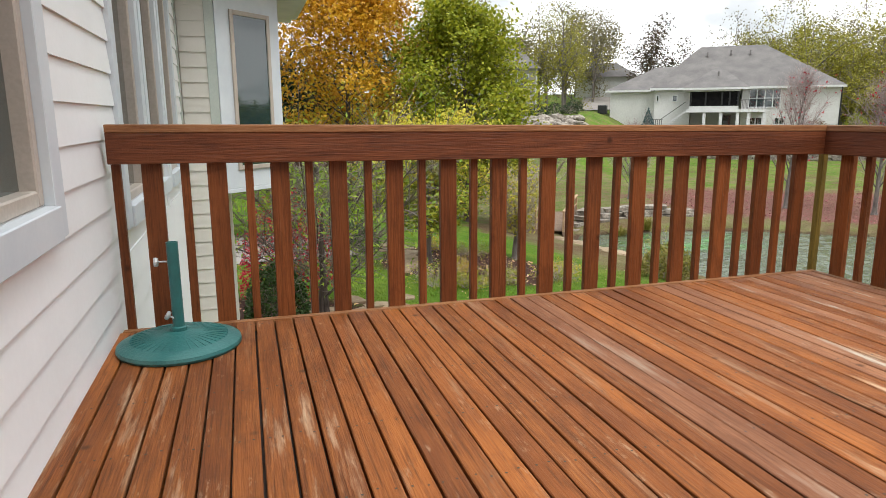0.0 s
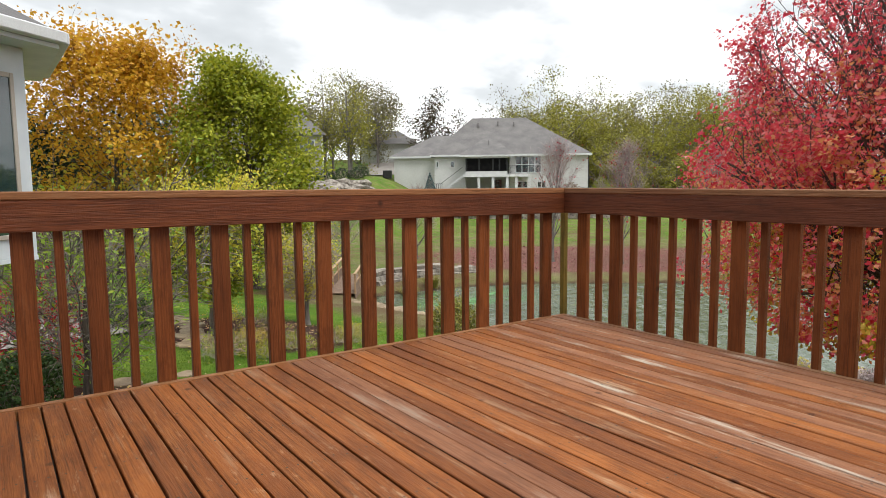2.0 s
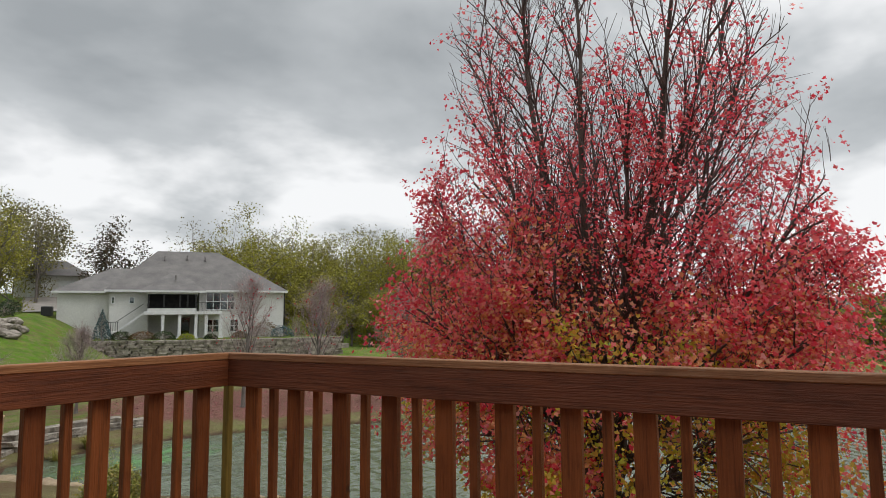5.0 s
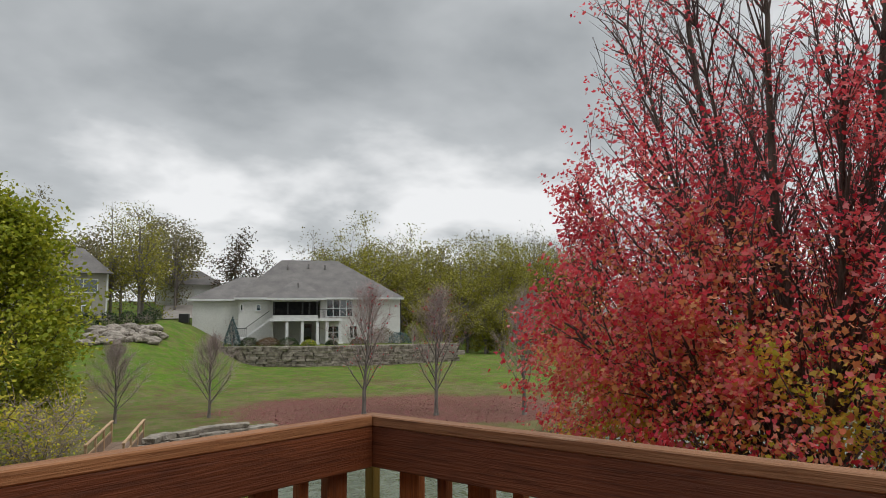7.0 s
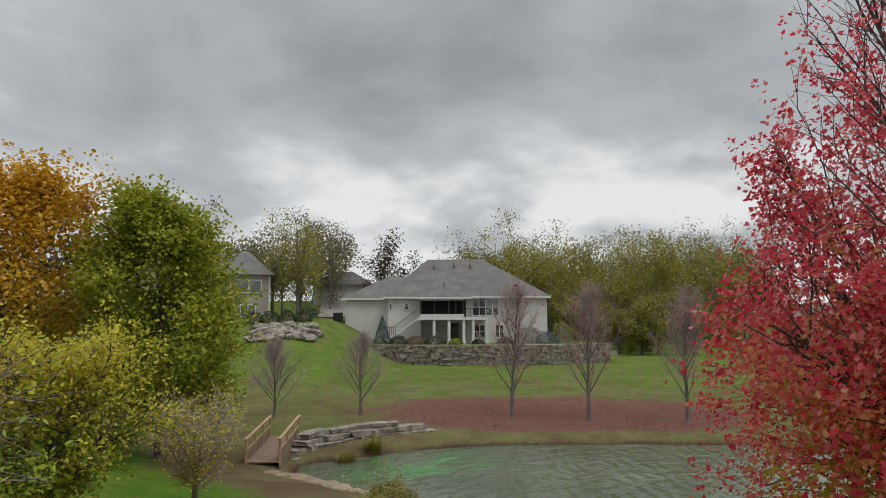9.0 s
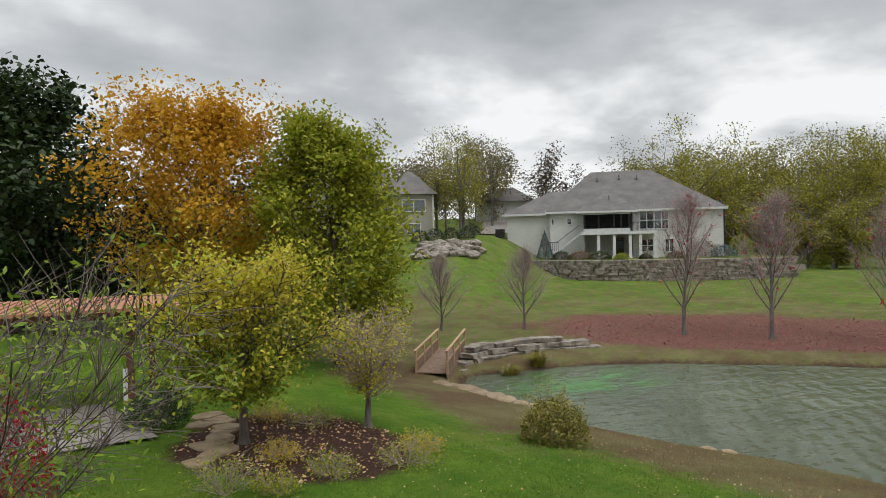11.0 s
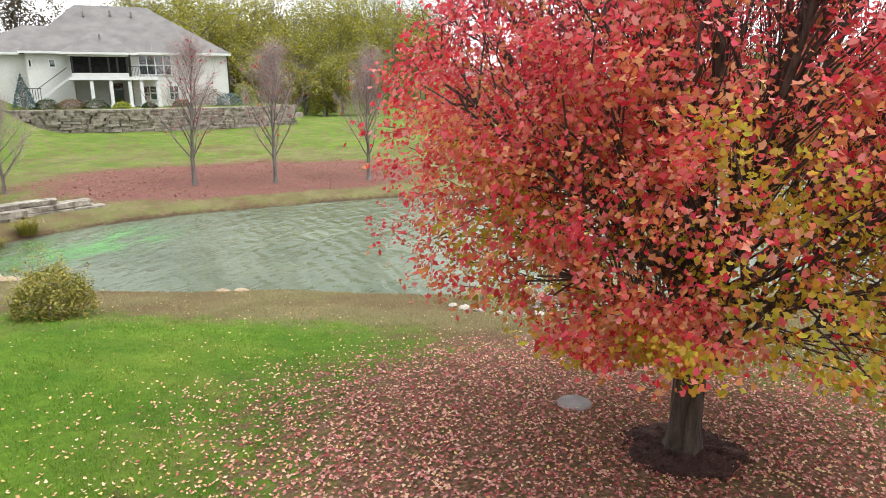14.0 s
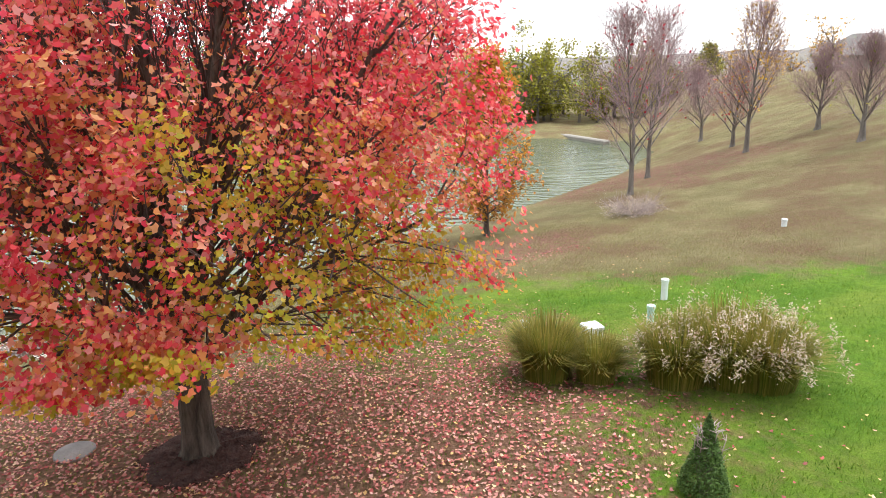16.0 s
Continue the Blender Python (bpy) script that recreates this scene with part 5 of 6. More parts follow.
grass_clump("small tawny green grass clump", (7.5, -5.35), 0.66, 0.85, 92)
grass_clump("tall grass clump with pale plumes", (6.95, -6.3), 0.95, 1.25, 93, 30)
grass_clump("tall tawny grass clump with many pale plumes", (6.7, -6.95), 1.08, 1.45, 94, 85, count=1900)
grass_clump("tall tawny grass clump with many pale plumes", (6.35, -7.25), 0.98, 1.25, 95, 60)
for i, (x, y) in enumerate(((13.0, 23.4), (13.6, 24.6), (14.6, 25.9), (12.9, 22.2), (16.4, 26.4))):
    grass_clump("dry reeds at the water's edge", (x, y), 0.75, 1.1, 96 + i, 4, "reeds", 420)
shrub("brush_heap", "low heap of dry brush on the slope", (18.9, -13.7), 0.5, 2.4, M_PLUME, 101, 0.06, 700, fill=0.1, z=None, stems=40)

# ---- the house across the pond ----


def at_house(a, b, z):
    """A place from metres along the far house's front, into it, and up."""
    return (HC[0] + HR[0] * a + HF[0] * b, HC[1] + HR[1] * a + HF[1] * b, z)


HM = Matrix(((HR[0], HF[0], 0, HC[0]), (HR[1], HF[1], 0, HC[1]), (0, 0, 1, 0), (0, 0, 0, 1)))
far_house = thing("far_house", "large pale grey walk-out house with a grey hipped shingle roof", "house")
far_house.matrix_basis = HM


def far_window(parent, x0, x1, z0, z1, b, cols, rows, label="white-framed window"):
    """A framed window on a wall that faces the pond, with its panes."""
    fr = bmesh.new()
    t = 0.10
    add_box(fr, (x0, b - 0.10, z0), (x0 + t, b - 0.002, z1))
    add_box(fr, (x1 - t, b - 0.10, z0), (x1, b - 0.002, z1))
    add_box(fr, (x0 + t, b - 0.10, z0), (x1 - t, b - 0.002, z0 + t))
    add_box(fr, (x0 + t, b - 0.10, z1 - t), (x1 - t, b - 0.002, z1))
    w = part("window", fr, M_WHITE, parent, label)
    for i in range(1, cols):
        x = x0 + (x1 - x0) * i / cols
        part("mullion", box((x - 0.05, b - 0.09, z0 + t), (x + 0.05, b - 0.003, z1 - t)), M_WHITE, w)
    for j in range(1, rows):
        z = z0 + (z1 - z0) * j / rows
        part("transom", box((x0 + t, b - 0.08, z - 0.035), (x1 - t, b - 0.004, z + 0.035)), M_WHITE, w)
    part("pane", box((x0 + t, b - 0.05, z0 + t), (x1 - t, b - 0.03, z1 - t)), M_PANE, w)
    return w


Z0, ZE = TERRACE - 0.3, 3.85
for lo, hi in (((-6.7, 0.0, Z0), (-2.901, 14, ZE)), ((-2.9, 2.2, Z0), (2.3, 14, ZE)), ((2.301, 0.0, Z0), (11.6, 14, ZE))):
    part("wall", box(lo, hi), M_FARWALL, far_house)
part("wing_wall", box((-11.8, 1.4, Z0), (-6.701, 13, ZE - 0.1)), M_FARWALL, far_house)


def hip(bm, x0, x1, y0, y1, ze, zr, ra, rb):
    """A hipped roof with eaves at ze and its ridge at zr from x = ra to rb, with a fascia."""
    ym = (y0 + y1) / 2
    e = [(x0, y0, ze), (x1, y0, ze), (x1, y1, ze), (x0, y1, ze)]
    q = [(ra, ym, zr), (rb, ym, zr)]
    add_poly(bm, [e[0], e[1], q[1], q[0]])
    add_poly(bm, [e[1], e[2], q[1]])
    add_poly(bm, [e[2], e[3], q[0], q[1]])
    add_poly(bm, [e[3], e[0], q[0]])
    add_poly(bm, [e[3], e[2], e[1], e[0]])


bm = bmesh.new()
hip(bm, -7.2, 12.0, -0.5, 14.5, ZE + 0.12, 8.9, -2.3, 4.6)
roof = part("roof", bm, M_SHINGLE, far_house)
bm = bmesh.new()
hip(bm, -12.3, -4.0, 0.9, 13.5, ZE + 0.02, 6.75, -7.2, -4.2)
part("wing_roof", bm, M_SHINGLE, far_house)
bm = bmesh.new()
hip(bm, -3.6, 2.9, -2.9, 6.0, ZE - 0.02, 6.1, -0.6, 0.2)
part("porch_roof", bm, M_SHINGLE, far_house)
bm = bmesh.new()
for lo, hi in (((-7.2, -0.53, ZE - 0.10), (12.0, -0.43, ZE + 0.118)), ((11.9, -0.43, ZE - 0.10), (12.02, 14.4, ZE + 0.118)), ((-12.32, 0.87, ZE - 0.2), (-7.21, 0.97, ZE + 0.016)), ((-3.62, -2.95, ZE - 0.22), (2.92, -2.85, ZE - 0.022)), ((-3.64, -2.84, ZE - 0.22), (-3.54, -0.54, ZE - 0.022))):
    add_box(bm, lo, hi)
part("fascia", bm, M_WHITE, far_house)
for x, z in ((-1.5, 8.1), (1.0, 8.3), (3.0, 8.2), (-0.2, 5.6)):
    part("roof_vent", box((x - 0.10, 2.6 + (z - 5.6) * 0.9 if z > 7 else -0.9, z - 0.5), (x + 0.10, 2.9 + (z - 5.6) * 0.9 if z > 7 else -0.7, z + 0.02), 0.02), M_LID, roof)
far_window(far_house, -4.85, -4.25, 2.45, 3.25, 0.0, 1, 1, "small white-framed window")
far_window(far_house, -6.55, -6.2, 2.45, 3.25, 0.0, 1, 1, "small white-framed window")
far_window(far_house, 3.0, 6.1, 1.75, 3.75, 0.0, 4, 2, "broad bank of tall white-framed windows")
far_window(far_house, 3.1, 4.5, -0.75, 0.75, 0.0, 2, 2, "pair of white-framed lower windows")
far_window(far_house, 5.6, 6.6, -0.75, 0.75, 0.0, 2, 2, "pair of white-framed lower windows")
part("patio_door", box((0.3, 2.12, TERRACE), (1.4, 2.19, 0.95), 0.01), M_PANE, far_house, "dark glazed patio door")
part("corner_downspout", box((11.62, -0.06, Z0), (11.74, 0.06, ZE - 0.1), 0.01), M_BLACK, far_house, "dark downspout at the corner")
# the raised porch with its screens, deck, posts and stair
porch = thing("raised_porch", "raised porch with dark screens on white posts", "porch")
porch.matrix_basis = HM
part("deck_floor", box((-3.2, -2.6, 1.28), (4.6, -0.01, 1.62), 0.01), M_WHITE, porch)
part("screen", box((-2.75, -2.45, 1.95), (1.85, -2.41, 3.45)), M_SCREEN, porch, "dark see-through screen")
part("screen", box((-2.82, -2.41, 1.95), (-2.78, -0.1, 3.45)), M_SCREEN, porch, "dark see-through screen")
part("skirt_board", box((-2.9, -2.56, 1.625), (1.95, -2.46, 1.94)), M_WHITE, porch)
part("beam", box((-3.0, -2.6, 3.46), (2.1, -2.36, 3.62)), M_WHITE, porch)
for x in (-2.8, -1.3, 0.3, 1.05, 1.88):
    part("screen_post", box((x - 0.09, -2.56, 1.95), (x + 0.09, -2.455, 3.455)), M_BLACK, porch)
for x in (-1.35, 0.3, 1.95, 3.0, 4.5):
    p = part("column", box((x - 0.16, -2.5, TERRACE + 0.2), (x + 0.16, -2.2, 1.275), 0.015), M_WHITE, porch)
    part("column_base", box((x - 0.26, -2.6, TERRACE - 0.02), (x + 0.26, -2.1, TERRACE + 0.2), 0.02), M_WHITE, p)
rail = part("railing", box((1.97, -2.56, 2.50), (4.6, -2.50, 2.57)), M_BLACK, porch, "black metal balcony railing")
for i in range(20):
    part("railing_bar", box((2.05 + 0.13 * i, -2.54, 1.63), (2.08 + 0.13 * i, -2.51, 2.499)), M_BLACK, rail)
for i in range(9):
    part("step", box((-3.25 - 0.27 * (i + 1), -2.3, 1.45 - 0.2 * (i + 1) - 0.06), (-3.25 - 0.27 * i + 0.02, -1.2, 1.45 - 0.2 * (i + 1)), 0), M_WHITE, porch)
part("stringer", box((0, -2.36, -0.08), (3.1, -2.31, 0.08), 0, Matrix.Translation((-5.75, 0, -0.42)) @ Matrix.Rotation(radians(-36.5), 4, "Y")), M_WHITE, porch)
part("stair_railing", box((0, -2.38, 0), (3.1, -2.33, 0.06), 0, Matrix.Translation((-5.75, 0, 0.55)) @ Matrix.Rotation(radians(-36.5), 4, "Y")), M_BLACK, porch)
part("landing", box((-7.2, -2.6, -0.62), (-5.6, -1.0, -0.42), 0.01), M_WHITE, porch)
for i in range(8):
    part("railing_bar", box((-7.15 + 0.21 * i, -2.55, -0.42), (-7.10 + 0.21 * i, -2.50, 0.50)), M_BLACK, porch)
part("landing_railing", box((-7.2, -2.56, 0.50), (-5.55, -2.49, 0.57)), M_BLACK, porch)
for x in (-7.0, -5.8):
    part("landing_leg", box((x, -2.5, TERRACE - 0.02), (x + 0.16, -2.34, -0.621)), M_WHITE, porch)
ac = thing("air_conditioner", "dark grey outdoor air conditioner beside the far house", "air conditioner")
ac.matrix_basis = HM @ Matrix.Translation((-12.6, 1.0, 0.35))
zac = ground_z(*at_house(-12.6, 1.0, 0)[:2])
ac.matrix_basis = HM @ Matrix.Translation((-12.6, 1.0, zac))
part("housing", box((-0.5, -0.5, 0), (0.5, 0.5, 1.0), 0.04), M_BLACK, ac)

# the stone retaining wall below the far house, course by course
ret = thing("retaining_wall", "long curved retaining wall of stacked grey limestone blocks", "wall", kind="structure")
r = np.random.default_rng(121)
blocks = []
for k in range(3):
    bm = bmesh.new()
    add_box(bm, (-0.5, -0.5, 0), (0.5, 0.5, 1), 0.07)
    for v in bm.verts:
        v.co += Vector(r.normal(size=3) * 0.035)
    me = bpy.data.meshes.new("stone_block")
    bm.to_mesh(me)
    bm.free()
    me.materials.append(M_STONE)
    blocks.append(me)
n_blocks = 0
core_bm = bmesh.new()
for a in np.arange(-10.0, 17.0, 1.0):
    p, q = at_house(a, wall_line(a) + 0.35, 0), at_house(a + 1.02, wall_line(a + 1.02) + 0.35, 0)
    zb = min(ground_z(p[0] - 0.6 * HF[0], p[1] - 0.6 * HF[1]), TERRACE - 0.4) - 0.3
    ln, an = math.hypot(q[0] - p[0], q[1] - p[1]), math.atan2(q[1] - p[1], q[0] - p[0])
    add_box(core_bm, (0, -0.15, zb), (ln, 2.6, TERRACE - 0.02), 0, Matrix.Translation((p[0], p[1], 0)) @ Matrix.Rotation(an, 4, "Z"))
part("backing", core_bm, M_STONE, ret)
for c in range(9):
    z = TERRACE + 0.05 - 0.25 * (c + 1)
    a = -10.0 + r.random()
    while a < 17.0 and n_blocks < 300:
        ln = r.uniform(0.6, 1.7)
        p, q = at_house(a, wall_line(a), 0), at_house(a + ln, wall_line(a + ln), 0)
        an = math.atan2(q[1] - p[1], q[0] - p[0])
        lowz = ground_z((p[0] + q[0]) / 2 - 0.5 * HF[0], (p[1] + q[1]) / 2 - 0.5 * HF[1])
        if z + 0.25 > lowz:
            piece("stone_block", blocks[n_blocks % 3], ret, Matrix.Translation(((p[0] + q[0]) / 2 + HF[0] * (0.02 + 0.05 * r.random()), (p[1] + q[1]) / 2 + HF[1] * (0.02 + 0.05 * r.random()), z)) @ Matrix.Rotation(an + r.normal() * 0.02, 4, "Z") @ Matrix.Diagonal((ln * 0.96, r.uniform(0.45, 0.75), 0.232, 1)))
            n_blocks += 1
        a += ln
for i, (a, b, h, w, m) in enumerate(((-3.2, -5.6, 0.9, 2.6, M_BROWNSH), (-1.2, -5.9, 0.9, 2.4, M_DKGREEN), (-5.2, -5.0, 0.9, 2.2, M_DKGREEN), (1.0, -6.2, 0.6, 1.6, M_YGREEN), (9.4, -2.5, 1.9, 3.0, M_BROWNSH), (11.0, -4.6, 1.3, 2.6, M_SPRUCE), (13.2, -1.4, 2.4, 2.4, M_YGREEN), (3.4, -5.8, 0.5, 1.4, M_DKGREEN), (6.4, -4.8, 0.7, 1.8, M_BROWNSH))):
    x, y, _ = at_house(a, b + 1.25, 0)
    shrub("terrace_shrub", "rounded shrub on the terrace above the stone wall", (x, y), h, w, m, 130 + i, 0.14, 900, group="terrace shrubs")
x, y, _ = at_house(-7.0, -3.4, 0)
shrub("terrace_spruce", "small dark conical spruce by the far house", (x, y), 3.0, 2.0, M_SPRUCE, 141, 0.14, 1600, cone=True)

# ---- the grey house, the garage and the drive further left ----
GH = Matrix.Translation((*np.array([28.9, 71.5]), 0)) @ Matrix.Rotation(radians(-16), 4, "Z")
gz0 = ground_z(28.5, 70.5) - 0.3
grey_house = thing("grey_house", "two-storey grey-beige house with a dark hipped roof behind trees", "house")
grey_house.matrix_basis = GH
bm = bmesh.new()
add_box(bm, (-3.1, 0, gz0), (1.6, 9, gz0 + 5.3))
add_box(bm, (-14, 2.5, gz0), (-3.101, 12, gz0 + 6.4))
part("wall", bm, M_GREYWALL, grey_house)
bm = bmesh.new()
hip(bm, -3.6, 2.1, -0.5, 9.5, gz0 + 5.3, gz0 + 8.4, -1.2, -0.4)
hip(bm, -14.5, -2.0, 2.0, 12.5, gz0 + 6.4, gz0 + 10.2, -10, -5)
part("roof", bm, M_SHINGLE, grey_house)
far_window(grey_house, -2.1, 0.7, gz0 + 3.2, gz0 + 4.7, 0.0, 2, 1)
far_window(grey_house, -1.6, 0.1, gz0 + 0.5, gz0 + 1.9, 0.0, 2, 1)
far_window(grey_house, -6.0, -3.6, gz0 + 3.0, gz0 + 5.6, 2.5, 2, 2)
part("corner_trim", box((1.5, -0.06, gz0), (1.68, 0.1, gz0 + 5.25), 0.01), M_WHITE, grey_house)
part("chimney", box((-3.4, 4.5, gz0 + 7.4), (-2.9, 5.0, gz0 + 9.4), 0.03), M_WHITE, grey_house)
garage = thing("garage", "small pale garage with grey roof at the head of the drive", "garage")
gx0, gy0 = 52.2, 91.8
gz1 = ground_z(gx0, gy0) - 0.1
garage.matrix_basis = Matrix.Translation((gx0, gy0, gz1)) @ Matrix.Rotation(radians(-35), 4, "Z")
part("wall", box((-5, 0, -1.2), (4, 8, 3.2)), M_FARWALL, garage)
bm = bmesh.new()
hip(bm, -5.6, 4.6, -0.6, 8.6, 3.2, 5.6, -2, 1)
part("roof", bm, M_SHINGLE, garage)
part("garage_door", box((-3.4, -0.06, 0.0), (-0.4, -0.002, 2.4), 0.01), M_WHITE, garage)
part("garage_door", box((0.4, -0.06, 0.0), (3.2, -0.002, 2.4), 0.01), M_WHITE, garage)


def draped(name, pts, width, material, label, lift_=0.03, kind="structure", n=40):
    """A ribbon laid on the ground along a line of places."""
    pts = np.array(pts, float)
    seg = np.r_[0, np.cumsum(np.linalg.norm(np.diff(pts, axis=0), axis=1))]
    t = np.linspace(0, seg[-1], n)
    c = np.stack([np.interp(t, seg, pts[:, 0]), np.interp(t, seg, pts[:, 1])], 1)
    d = np.gradient(c, axis=0)
    d /= np.linalg.norm(d, axis=1, keepdims=True)
    nr = np.stack([-d[:, 1], d[:, 0]], 1)
    rows = [c + nr * width * o for o in (-0.5, -0.17, 0.17, 0.5)]
    v = np.concatenate([np.stack([q[:, 0], q[:, 1], terrain(q[:, 0], q[:, 1]) + lift_ + 0.02], 1)[:, None] for q in rows], 1).reshape(-1, 3)
    f = lines_faces(n, 4)
    return tagged(new(name, quick_mesh(name, v, f, material)), label, name.replace("_", " "), kind=kind)


draped("driveway", [(51.0, 91.6), (48.6, 87.5), (46.2, 82.5), (43.4, 80.2), (39.5, 80.5)], 5.6, M_CONCRETE, "pale concrete drive curving up between the houses", 0.14)
# boulders banked below the grey house
r = np.random.default_rng(151)


def rock_mesh(name, material, seed, squash=0.6):
    q = np.random.default_rng(seed)
    bm = bmesh.new()
    bmesh.ops.create_icosphere(bm, subdivisions=2, radius=0.5)
    for v in bm.verts:
        n_ = noise.noise(v.co * 2.1 + Vector((seed, 0, 0)))
        v.co = v.co * (1 + 0.45 * n_)
        v.co.z *= squash
        v.co.x = max(-0.42, min(0.42, v.co.x))
    me = bpy.data.meshes.new(name)
    bm.to_mesh(me)
    bm.free()
    me.materials.append(material)
    return me


rocks = [rock_mesh("boulder", M_STONE, k) for k in range(4)]
flat_rocks = [rock_mesh("flagstone", M_FLAG, k + 7, 0.28) for k in range(3)]


def slab_mesh(name, material, seed):
    """A flat flagstone with an angular outline and worn edges."""
    q = np.random.default_rng(seed)
    bm = bmesh.new()
    a = np.sort(np.linspace(0, 2 * np.pi, 7, endpoint=False) + q.uniform(-0.3, 0.3, 7))
    rad = q.uniform(0.42, 0.6, 7)
    rings = [[bm.verts.new((k * p * math.cos(t), k * p * math.sin(t), z + 0.01 * q.normal())) for t, p in zip(a, rad)] for k, z in ((1.0, -0.12), (1.0, 0.03), (0.94, 0.07))]
    for u, v in zip(rings, rings[1:]):
        for i in range(7):
            bm.faces.new((u[i], u[(i + 1) % 7], v[(i + 1) % 7], v[i]))
    bm.faces.new(rings[-1])
    me = bpy.data.meshes.new(name)
    bm.to_mesh(me)
    bm.free()
    me.materials.append(material)
    return me


slabs = [slab_mesh("flagstone", M_FLAG, k + 40) for k in range(5)]
pale_rocks = [rock_mesh("edging_stone", M_PILLOW, k + 17, 0.5) for k in range(3)]


def lay(name, label, category, me, x, y, size, group, sink=0.15, turn=None):
    o = new(name, me)
    s = Vector((size, size * r.uniform(0.6, 0.95), size * r.uniform(0.6, 0.9)))
    o.matrix_basis = Matrix.Translation((x, y, ground_z(x, y) + size * (0.18 - sink))) @ Matrix.Rotation(r.uniform(0, 6.3) if turn is None else turn, 4, "Z") @ Matrix.Diagonal((*s, 1))
    return tagged(o, label, category, group)


for i in range(66):
    t, c = (i % 22 + r.random()) / 22, i // 22
    lay("boulder", "grey limestone boulder banked on the slope", "rock", rocks[i % 4], 22.8 + 5.6 * t + 0.85 * c + r.normal() * 0.2, 57.6 - 2.0 * t + 1.7 * c + r.normal() * 0.3, r.uniform(1.0, 1.9), "boulders below the grey house", 0.05)
for i, (x, y) in enumerate(((25.6, 63.6), (27.2, 63.2), (28.8, 62.6), (30.4, 62.2), (32.2, 64.5))):
    shrub("border_shrub", "dark rounded shrub above the boulders", (x, y), 1.3, 2.0, M_DKGREEN, 160 + i, 0.16, 700, group="border shrubs")

# ---- the bridge and stonework by the inlet ----
bridge = thing("footbridge", "small weathered timber footbridge with handrails", "footbridge")
b0, b1 = np.array([10.7, 25.9]), np.array([13.5, 29.9])
zb0, zb1 = ground_z(*b0) + 0.10, ground_z(*b1) + 0.15
blen = float(np.linalg.norm(b1 - b0))
bm_m = Matrix.Translation((*b0, zb0)) @ Matrix.Rotation(math.atan2(b1[1] - b0[1], b1[0] - b0[0]), 4, "Z") @ Matrix.Rotation(-math.atan2(zb1 - zb0, blen), 4, "Y")
bridge.matrix_basis = bm_m
for i in range(26):
    part("plank", box((blen * i / 26 + 0.01, -0.7, 0), (blen * (i + 1) / 26 - 0.01, 0.7, 0.05)), M_BRIDGEDK, bridge)
for s in (-0.72, 0.66):
    part("beam", box((-0.1, s, -0.28), (blen + 0.1, s + 0.06, -0.002)), M_BRIDGEDK, bridge)
    for i in range(4):
        x = blen * i / 3
        part("post", box((x - 0.05, s - 0.01, 0.0), (x + 0.05, s + 0.075, 0.98)), M_BRIDGE, bridge)
    part("handrail", box((-0.15, s - 0.03, 0.98), (blen + 0.15, s + 0.09, 1.04), 0.005), M_BRIDGE, bridge)
    part("mid_rail", box((-0.1, s + 0.01, 0.50), (blen + 0.1, s + 0.05, 0.58)), M_BRIDGE, bridge)
    part("mesh_panel", box((0.05, s + 0.025, 0.06), (blen - 0.05, s + 0.03, 0.49)), M_BRIDGEDK, bridge)
inlet = thing("stone_bank", "curved bank of four courses of rough limestone slabs", "stone wall", kind="structure")
curve = np.array([(12.4, 26.9), (13.9, 27.8), (15.9, 28.3), (18.0, 28.4), (20.4, 27.7)])
cs = np.r_[0, np.cumsum(np.linalg.norm(np.diff(curve, axis=0), axis=1))]
for c in range(4):
    t = 0.3 * c
    while t < cs[-1] - 0.5 * c:
        ln = r.uniform(0.5, 1.8)
        x, y = np.interp(t + ln / 2, cs, curve[:, 0]), np.interp(t + ln / 2, cs, curve[:, 1])
        x2, y2 = np.interp(t + ln / 2 + 0.1, cs, curve[:, 0]), np.interp(t + ln / 2 + 0.1, cs, curve[:, 1])
        piece("stone_slab", blocks[int(t * 7) % 3], inlet, Matrix.Translation((x + 0.08 * c, y + 0.18 * c + 0.08 * r.normal(), WATER + 0.02 + 0.26 * c)) @ Matrix.Rotation(math.atan2(y2 - y, x2 - x) + r.normal() * 0.06, 4, "Z") @ Matrix.Rotation(r.normal() * 0.03, 4, "Y") @ Matrix.Diagonal((ln * 0.97, r.uniform(0.6, 0.9), r.uniform(0.2, 0.27), 1)))
        t += ln
for i in range(11):
    t = i / 10
    lay("stone_slab", "flat pale slab edging the inlet", "rock", flat_rocks[i % 3], 10.6 + 1.9 * t + 0.25 * math.sin(6 * t), 24.9 - 4.3 * t, r.uniform(0.85, 1.3), "slabs along the inlet", 0.17)
for i, (x, y) in enumerate(((14.2, 13.9), (14.5, 13.4), (16.0, 10.2), (16.3, 9.7), (16.6, 9.1))):
    lay("edging_stone", "pale flat stone at the pond's edge", "rock", flat_rocks[i % 3], x, y, 0.6, "stones at the pond's edge", 0.2)
for i in range(16):
    a = math.pi * (0.15 + 1.1 * i / 15)
    lay("edging_stone", "small pale stone edging a waterside bed", "rock", pale_rocks[i % 3], 16.6 + 2.4 * math.cos(a + 2.0), 5.0 + 2.2 * math.sin(a + 2.0), 0.34, "stones round the waterside bed", 0.1)
for i in range(9):
    x, y = 15.4 + 3.2 * r.random(), 4.0 + 2.4 * r.random()
    shrub("waterside_plant", "low brown perennial in the waterside bed", (x, y), 0.35, 0.9, M_OLIVE if i % 2 else M_TWIG, 170 + i, 0.06, 320, category="plant", group="waterside plants")

